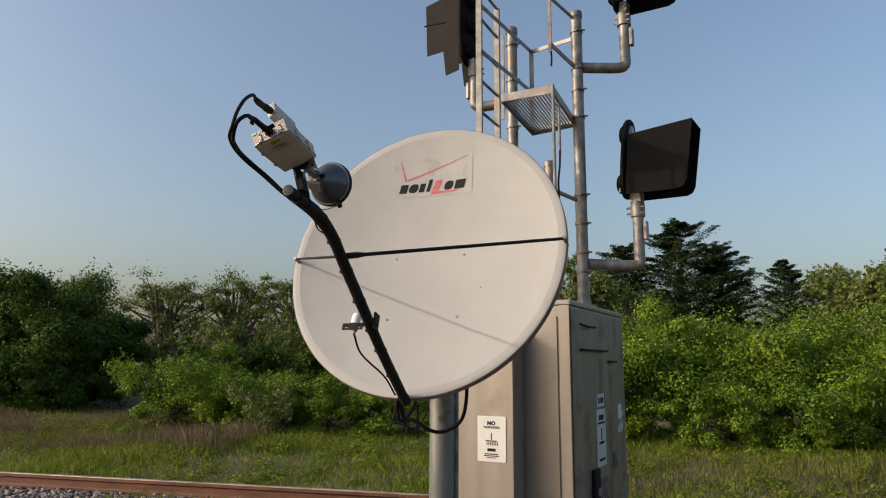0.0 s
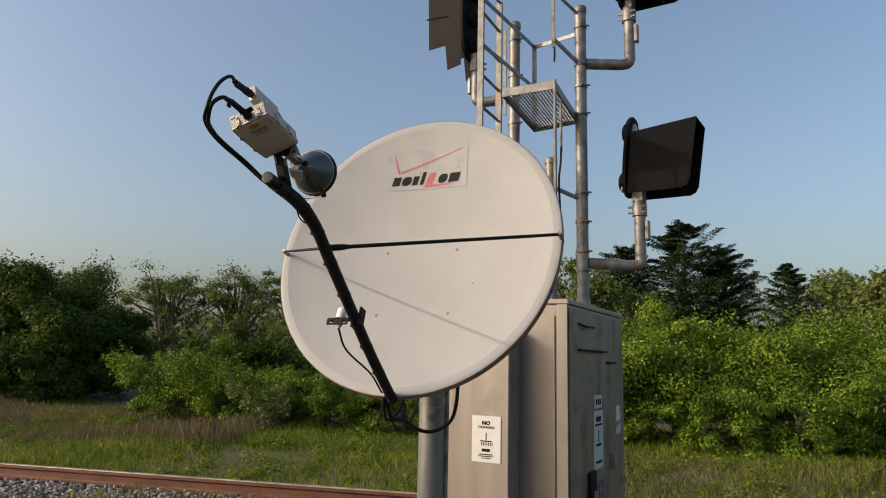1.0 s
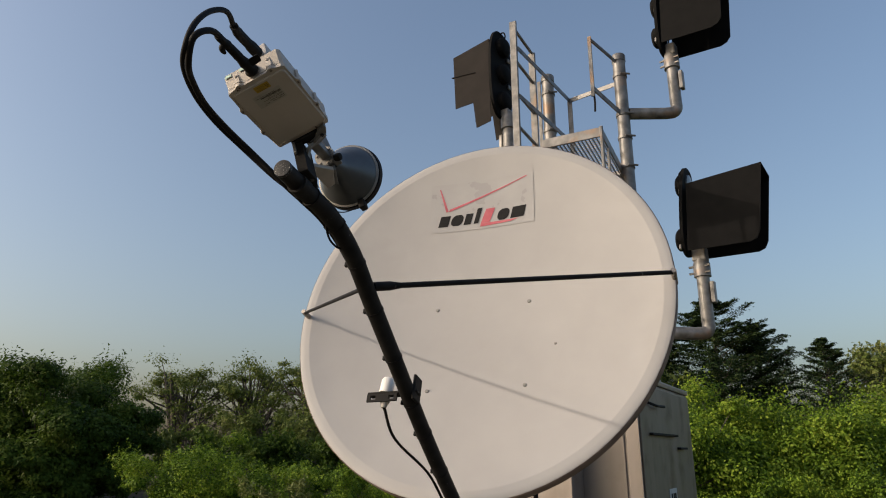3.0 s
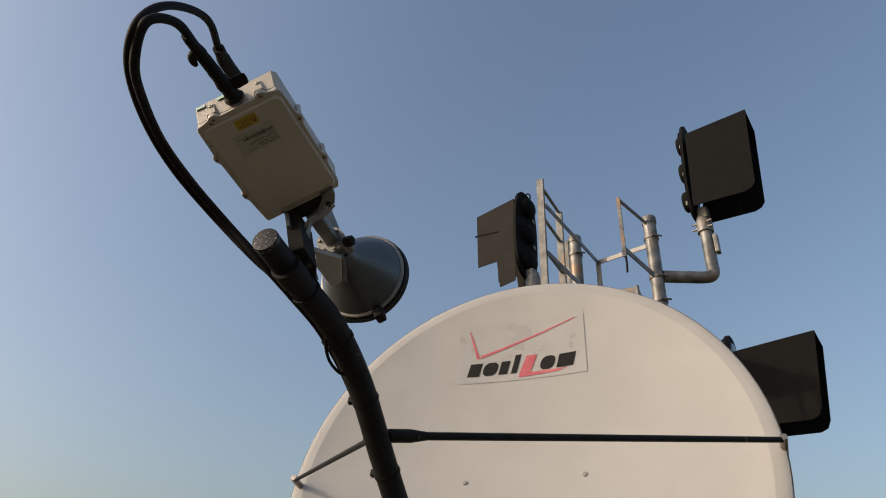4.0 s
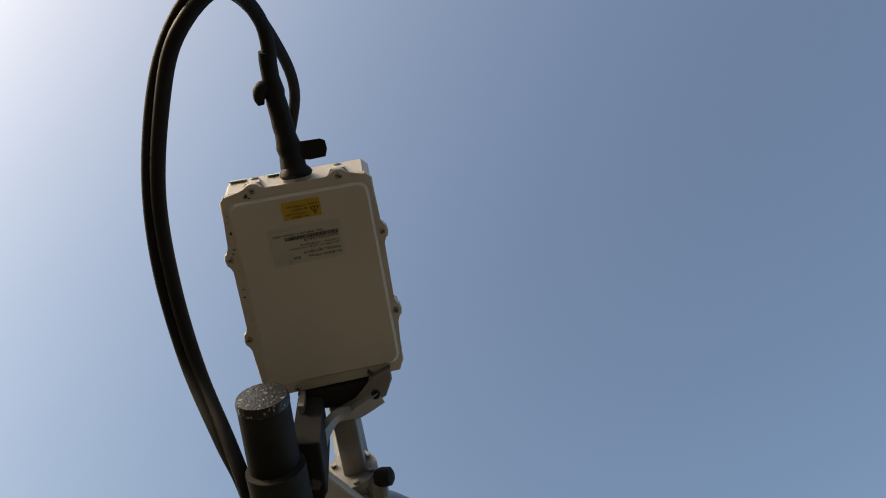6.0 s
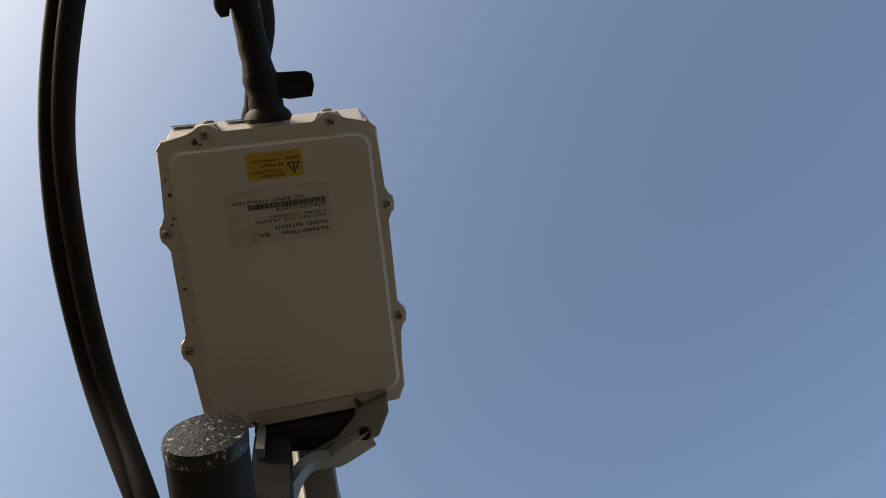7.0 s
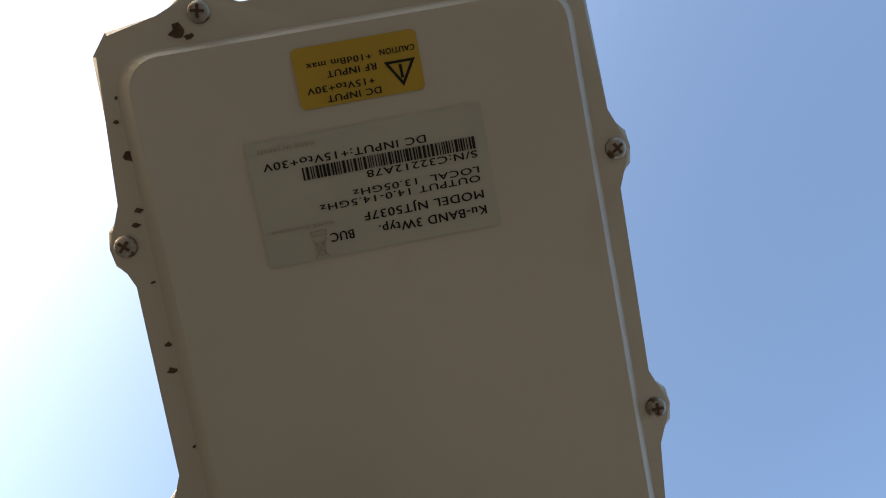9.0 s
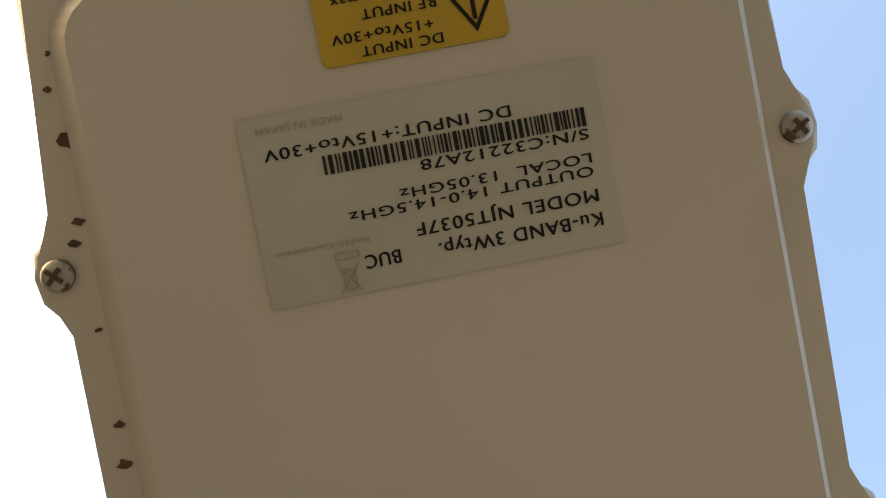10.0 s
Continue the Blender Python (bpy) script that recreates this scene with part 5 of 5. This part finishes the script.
def build_feed():
    horn = feed_part("feed_horn", "grey conical feed horn with a dark rim", "feed horn")
    ax = Vector((0.018, -0.967, -0.252)).normalized()
    base = Vector((-0.0029, -0.2103, -0.0076))
    part("cone", lathe(bmesh.new(), [(-0.006, 0.0185), (0.010, 0.0215), (0.020, 0.027), (0.040, 0.043), (0.062, 0.0570), (0.074, 0.0622), (0.080, 0.0640)], base, ax, 56), M_HORN, horn, "", True)
    part("rim_lip", lathe(bmesh.new(), [(0, 0.0641), (0.001, 0.0660), (0.004, 0.0660), (0.005, 0.0641)], base + ax * 0.0745, ax, 56), M_ALU, horn, "pale worn lip behind the rim", True)
    part("rim", lathe(bmesh.new(), [(0, 0.0642), (0.002, 0.0680), (0.012, 0.0690), (0.016, 0.065)], base + ax * 0.080, ax, 56), M_RUBBER, horn, "dark rubber rim", True)
    part("cover", lathe(bmesh.new(), [(0, 0.063), (0.004, 0.057), (0.006, 0.02)], base + ax * 0.0962, ax, 40), M_WHITE, horn, "", True)
    part("drain_plug", box(bmesh.new(), -0.007, 0.007, -0.010, 0.008, -0.010, 0.010, 0.003, pose(0.006, -0.302, 0.043, 0, 0, 0)), M_BLACK, horn)
    part("drain_wire", tube(bmesh.new(), smooth_path([(-0.046, -0.262, 0.055), (-0.030, -0.281, 0.056), (-0.012, -0.292, 0.052), (0.002, -0.300, 0.048)], 5), 0.0012, 6), M_BLACK, horn, "thin black wire", True)
    # throat, flange, waveguide to the box
    wg = feed_part("waveguide", "grey cast waveguide joining box and horn", "waveguide")
    part("pipe", box(bmesh.new(), -0.0105, 0.0085, -0.190, -0.113, -0.018, 0.001, 0.0035), M_ALU, wg, "", True)
    part("flange", lathe(bmesh.new(), [(0, 0.0198), (0.006, 0.0198), (0.007, 0.0172), (0.012, 0.0185), (0.020, 0.0190)], (-0.003, -0.183, -0.006), ax, 32), M_ALU, wg, "bolted round flange", True)
    part("flange", box(bmesh.new(), -0.020, 0.018, -0.1145, -0.1082, -0.030, -0.002, 0.003), M_ALU, wg)
    for k in range(6):
        a = k * math.pi / 3 + 0.4
        part("bolt", lathe(bmesh.new(), [(0, 0.0024), (0.003, 0.0022)], (-0.003 + 0.0158 * math.cos(a), -0.1835 - 0.004 * math.sin(a), -0.006 + 0.0155 * math.sin(a)), -ax, 8), M_SCREW, wg)
    part("clamp_knob", lathe(bmesh.new(), [(0, 0.0065), (0.005, 0.0078), (0.012, 0.0070), (0.014, 0.004)], (0.0145, -0.190, 0.004), (1, 0.1, 0.3), 14), M_BLACK, wg, "", True)
    part("clamp_lug", box(bmesh.new(), 0.006, 0.022, -0.208, -0.187, -0.004, 0.010, 0.004), M_ALU, wg)
    # curved bracket from the box to the arm
    br = feed_part("feed_bracket", "grey cast bracket bolting the feed to the arm", "bracket")
    path = smooth_path([(0.030, -0.121, 0.006), (0.010, -0.128, 0.009), (-0.005, -0.127, 0.014), (-0.0155, -0.134, 0.026), (-0.0215, -0.146, 0.039), (-0.0255, -0.158, 0.052), (-0.030, -0.175, 0.066)], 5)
    bm = bmesh.new()
    prev = None
    for i, p in enumerate(path):
        d = (path[min(i + 1, len(path) - 1)] - path[max(i - 1, 0)]).normalized()
        s = d.cross(Vector((0, -0.5, 1))).normalized()
        u = s.cross(d)
        w, t = 0.009 + 0.004 * (i < 6), 0.0028
        ring = [bm.verts.new(p + s * a * w * 0.5 + u * b * t) for a, b in ((-1, -1), (1, -1), (1, 1), (-1, 1))]
        if prev:
            for k in range(4):
                bm.faces.new((prev[k], prev[(k + 1) % 4], ring[(k + 1) % 4], ring[k]))
        else:
            bm.faces.new(ring[::-1])
        prev = ring
    bm.faces.new(prev)
    part("strap", bm, M_ALU, br, "", True)
    part("tab", prism(bmesh.new(), [(0.0265, -0.1055), (0.0415, -0.1005), (0.0412, -0.1093), (0.0345, -0.1220), (0.0090, -0.1318), (-0.005, -0.1255), (0.012, -0.1195)], -0.004, 0.008, None, 0.0015), M_ALU, br)
    part("bolt", lathe(bmesh.new(), [(0, 0.0036), (0.003, 0.0030)], (0.0268, -0.1183, 0.0082), (0, 0, 1), 12), M_BLACK, br)
    part("saddle", prism(bmesh.new(), [(-0.030, -0.1085), (0.0385, -0.1082), (0.0370, -0.1120), (0.0245, -0.1190), (0.000, -0.1250), (-0.012, -0.1240), (-0.0243, -0.1180), (-0.030, -0.1120)], -0.012, 0.004, None, 0.002), M_BLACK, br, "dark clamp saddle")
    part("yoke", prism(bmesh.new(), [(-0.030, -0.110), (-0.012, -0.113), (-0.014, -0.150), (-0.028, -0.172), (-0.034, -0.150)], 0.0045, 0.074, None, 0.002), M_BLACK, br)
    part("yoke_rib", prism(bmesh.new(), [(-0.0275, -0.1045), (-0.0235, -0.1055), (-0.0245, -0.1150), (-0.0275, -0.1125)], 0.005, 0.031), M_ALU, br, "worn bare rib")
    part("arm_clamp", lathe(bmesh.new(), [(-0.014, 0.0178), (-0.014, 0.0189), (0.014, 0.0189), (0.014, 0.0178)], (-0.0405, -0.130, 0.0862), (0.04, 0.99, 0.06), 24), M_BLACK, br, "", True)
    side = [(-0.0204, -0.1663), (0.0030, -0.1979), (-0.0153, -0.2354), (-0.0332, -0.2393), (-0.0329, -0.1942)]
    part("cheek_plate", prism(bmesh.new(), side, 0.014, 0.022, None, 0.002), M_LNB, br, "pale cast cheek plate")
    part("cheek_rib", prism(bmesh.new(), [(0.0030, -0.1979), (0.0065, -0.2010), (-0.0105, -0.2420), (-0.0153, -0.2354)], 0.006, 0.021, None, 0.001), M_ALU, br)
    # receiver box behind the transmitter
    rx = feed_part("receiver_unit", "small silver receiver box behind the transmitter", "receiver")
    part("body", box(bmesh.new(), -0.027, -0.001, -0.135, -0.020, -0.171, -0.127, 0.003), M_LNB, rx, "", True)
    part("neck", tube(bmesh.new(), [(-0.014, -0.130, -0.148), (-0.010, -0.172, -0.11), (-0.003, -0.196, -0.02)], 0.014, 14), M_ALU, rx, "", True)
    part("socket", lathe(bmesh.new(), [(0, 0.008), (0.012, 0.008)], (-0.014, -0.020, -0.141), (0, 1, 0), 14), M_ALU, rx, "", True)


build_feed()


def build_cables():
    bi = BUC
    main = [(0.0006, 0.0560, -0.0155), (-0.0010, 0.0850, -0.0190), (-0.0028, 0.1111, -0.0209), (0.0008, 0.1552, -0.0033), (-0.0165, 0.1770, 0.0224), (-0.0470, 0.1522, 0.0340), (-0.0705, 0.1110, 0.0190), (-0.0905, 0.0530, 0.0050), (-0.0960, -0.0100, 0.0040), (-0.0905, -0.0690, 0.0170), (-0.0720, -0.1080, 0.0580), (-0.0635, -0.1330, 0.0770), (-0.0622, -0.1700, 0.0790)]
    tail = [BUC @ (BUC.inverted() @ Vector(p) + Vector(q)) for p, q in zip(ARM[8:0:-1], [(-0.0205, 0.0, -0.004), (-0.0165, 0.0, 0.004), (-0.0160, 0.0, -0.004)] + [(-0.012, 0.004, -0.014)] * 5)]
    w = [bi @ Vector(p) for p in main]
    c = part("transmit_cable", tube(bmesh.new(), smooth_path(w + tail[1:], 8), 0.0050, 12), M_RUBBER, None, "", True)
    tagged(c, "thick black coaxial cable looping from the transmitter to the arm", "cable")
    part("weatherproof_wrap", tube(bmesh.new(), smooth_path([bi @ Vector(p) for p in ((0.0010, 0.0500, -0.0162), (0.0008, 0.060, -0.0160), (-0.0004, 0.076, -0.0178), (-0.0018, 0.098, -0.0200), (-0.0026, 0.116, -0.0195), (-0.0012, 0.138, -0.0120))], 4), [0.0110, 0.0122, 0.0112] + [0.0088] * 2 + [0.0078, 0.0086, 0.0092, 0.0082, 0.0074, 0.0078] + [0.0074] * 3 + [0.0070, 0.0078, 0.0072] + [0.0062] * 3 + [0.0055], 14), M_TAPE, c, "lumpy black tape wrap", True)
    part("tape_tail", prism(bmesh.new(), [(-0.003, -0.006), (0.016, -0.0075), (0.0195, -0.006), (0.0205, 0.0), (0.019, 0.0055), (0.008, 0.007), (-0.003, 0.006)], -0.0008, 0.0008, bi @ pose(0.006, 0.068, -0.015, 80, 5, -6) @ pose(0, 0, 0, 90, 0, 0), bevel=0.0004), M_TAPE, c, "loose tape end")
    part("tape_tail", tube(bmesh.new(), smooth_path([bi @ Vector(p) for p in ((-0.003, 0.110, -0.019), (-0.0070, 0.114, -0.018), (-0.0110, 0.113, -0.0165), (-0.0128, 0.108, -0.016), (-0.0125, 0.103, -0.016))], 4), [0.004, 0.0046, 0.005, 0.0053, 0.0055, 0.0056, 0.0056, 0.0055, 0.0053, 0.0051, 0.0048, 0.0045, 0.0042, 0.0038, 0.0033, 0.0028, 0.0022], 14), M_TAPE, c, "loose tape end", True)
    rx = [(-0.0150, -0.0080, -0.1400), (-0.0120, 0.0560, -0.1240), (0.0064, 0.1105, -0.0986), (0.0010, 0.1500, -0.0586), (-0.0122, 0.1756, -0.0092), (-0.0316, 0.1763, 0.0270), (-0.0640, 0.1400, 0.0200), (-0.0920, 0.0755, 0.0040), (-0.1040, 0.0090, -0.0010), (-0.1000, -0.0600, 0.0100), (-0.0785, -0.1060, 0.0530), (-0.0675, -0.1320, 0.0690), (-0.0640, -0.1720, 0.0710)]
    tail2 = [p + Vector((0.004, 0.008, 0.004)) for p in tail]
    c2 = part("receive_cable", tube(bmesh.new(), smooth_path([bi @ Vector(p) for p in rx] + tail2[1:], 8), 0.0045, 12), M_RUBBER, None, "", True)
    tagged(c2, "black coaxial cable looping from the receiver to the arm", "cable")
    part("weatherproof_wrap", tube(bmesh.new(), smooth_path([bi @ Vector(p) for p in ((-0.0145, -0.012, -0.1405), (-0.0140, 0.010, -0.136), (-0.0122, 0.048, -0.126), (-0.0070, 0.072, -0.117))], 4), [0.0105] * 5 + [0.009] * 5 + [0.0075] * 3, 12), M_TAPE, c2, "lumpy black tape wrap", True)
    wire = part("cable", tube(bmesh.new(), smooth_path([(-0.356, 1.930, 2.006), (-0.3580, 1.945, 1.996), (-0.3550, 1.964, 1.983), (-0.346, 1.982, 1.975), (-0.338, 1.992, 1.974)], 6), 0.0022, 8), M_RUBBER, None, "", True)
    tagged(wire, "thin loose black wire bowed off the feed arm", "cable")
    for pts, r, label in (([(-0.150, 2.60, 1.46), (-0.135, 2.66, 1.38), (-0.10, 2.78, 1.36), (-0.04, 2.95, 1.305), (0.02, 2.99, 1.30), (0.085, 3.0, 1.34), (0.11, 3.02, 1.42), (0.115, 3.05, 1.55)], 0.008, "black cable sagging from the arm's foot past the pole"),
                          ([(-0.160, 2.60, 1.45), (-0.15, 2.65, 1.37), (-0.11, 2.76, 1.40), (-0.09, 2.80, 1.47), (-0.07, 2.88, 1.5)], 0.006, "black cable looped under the dish"),
                          ([(-0.15, 2.62, 1.46), (-0.13, 2.70, 1.35), (-0.09, 2.85, 1.33), (-0.055, 2.97, 1.40), (-0.05, 3.0, 1.5)], 0.004, "thin cable looped under the dish")):
        d = part("cable", tube(bmesh.new(), smooth_path(pts, 6), r, 10), M_RUBBER, None, "", True)
        tagged(d, label, "cable")


build_cables()
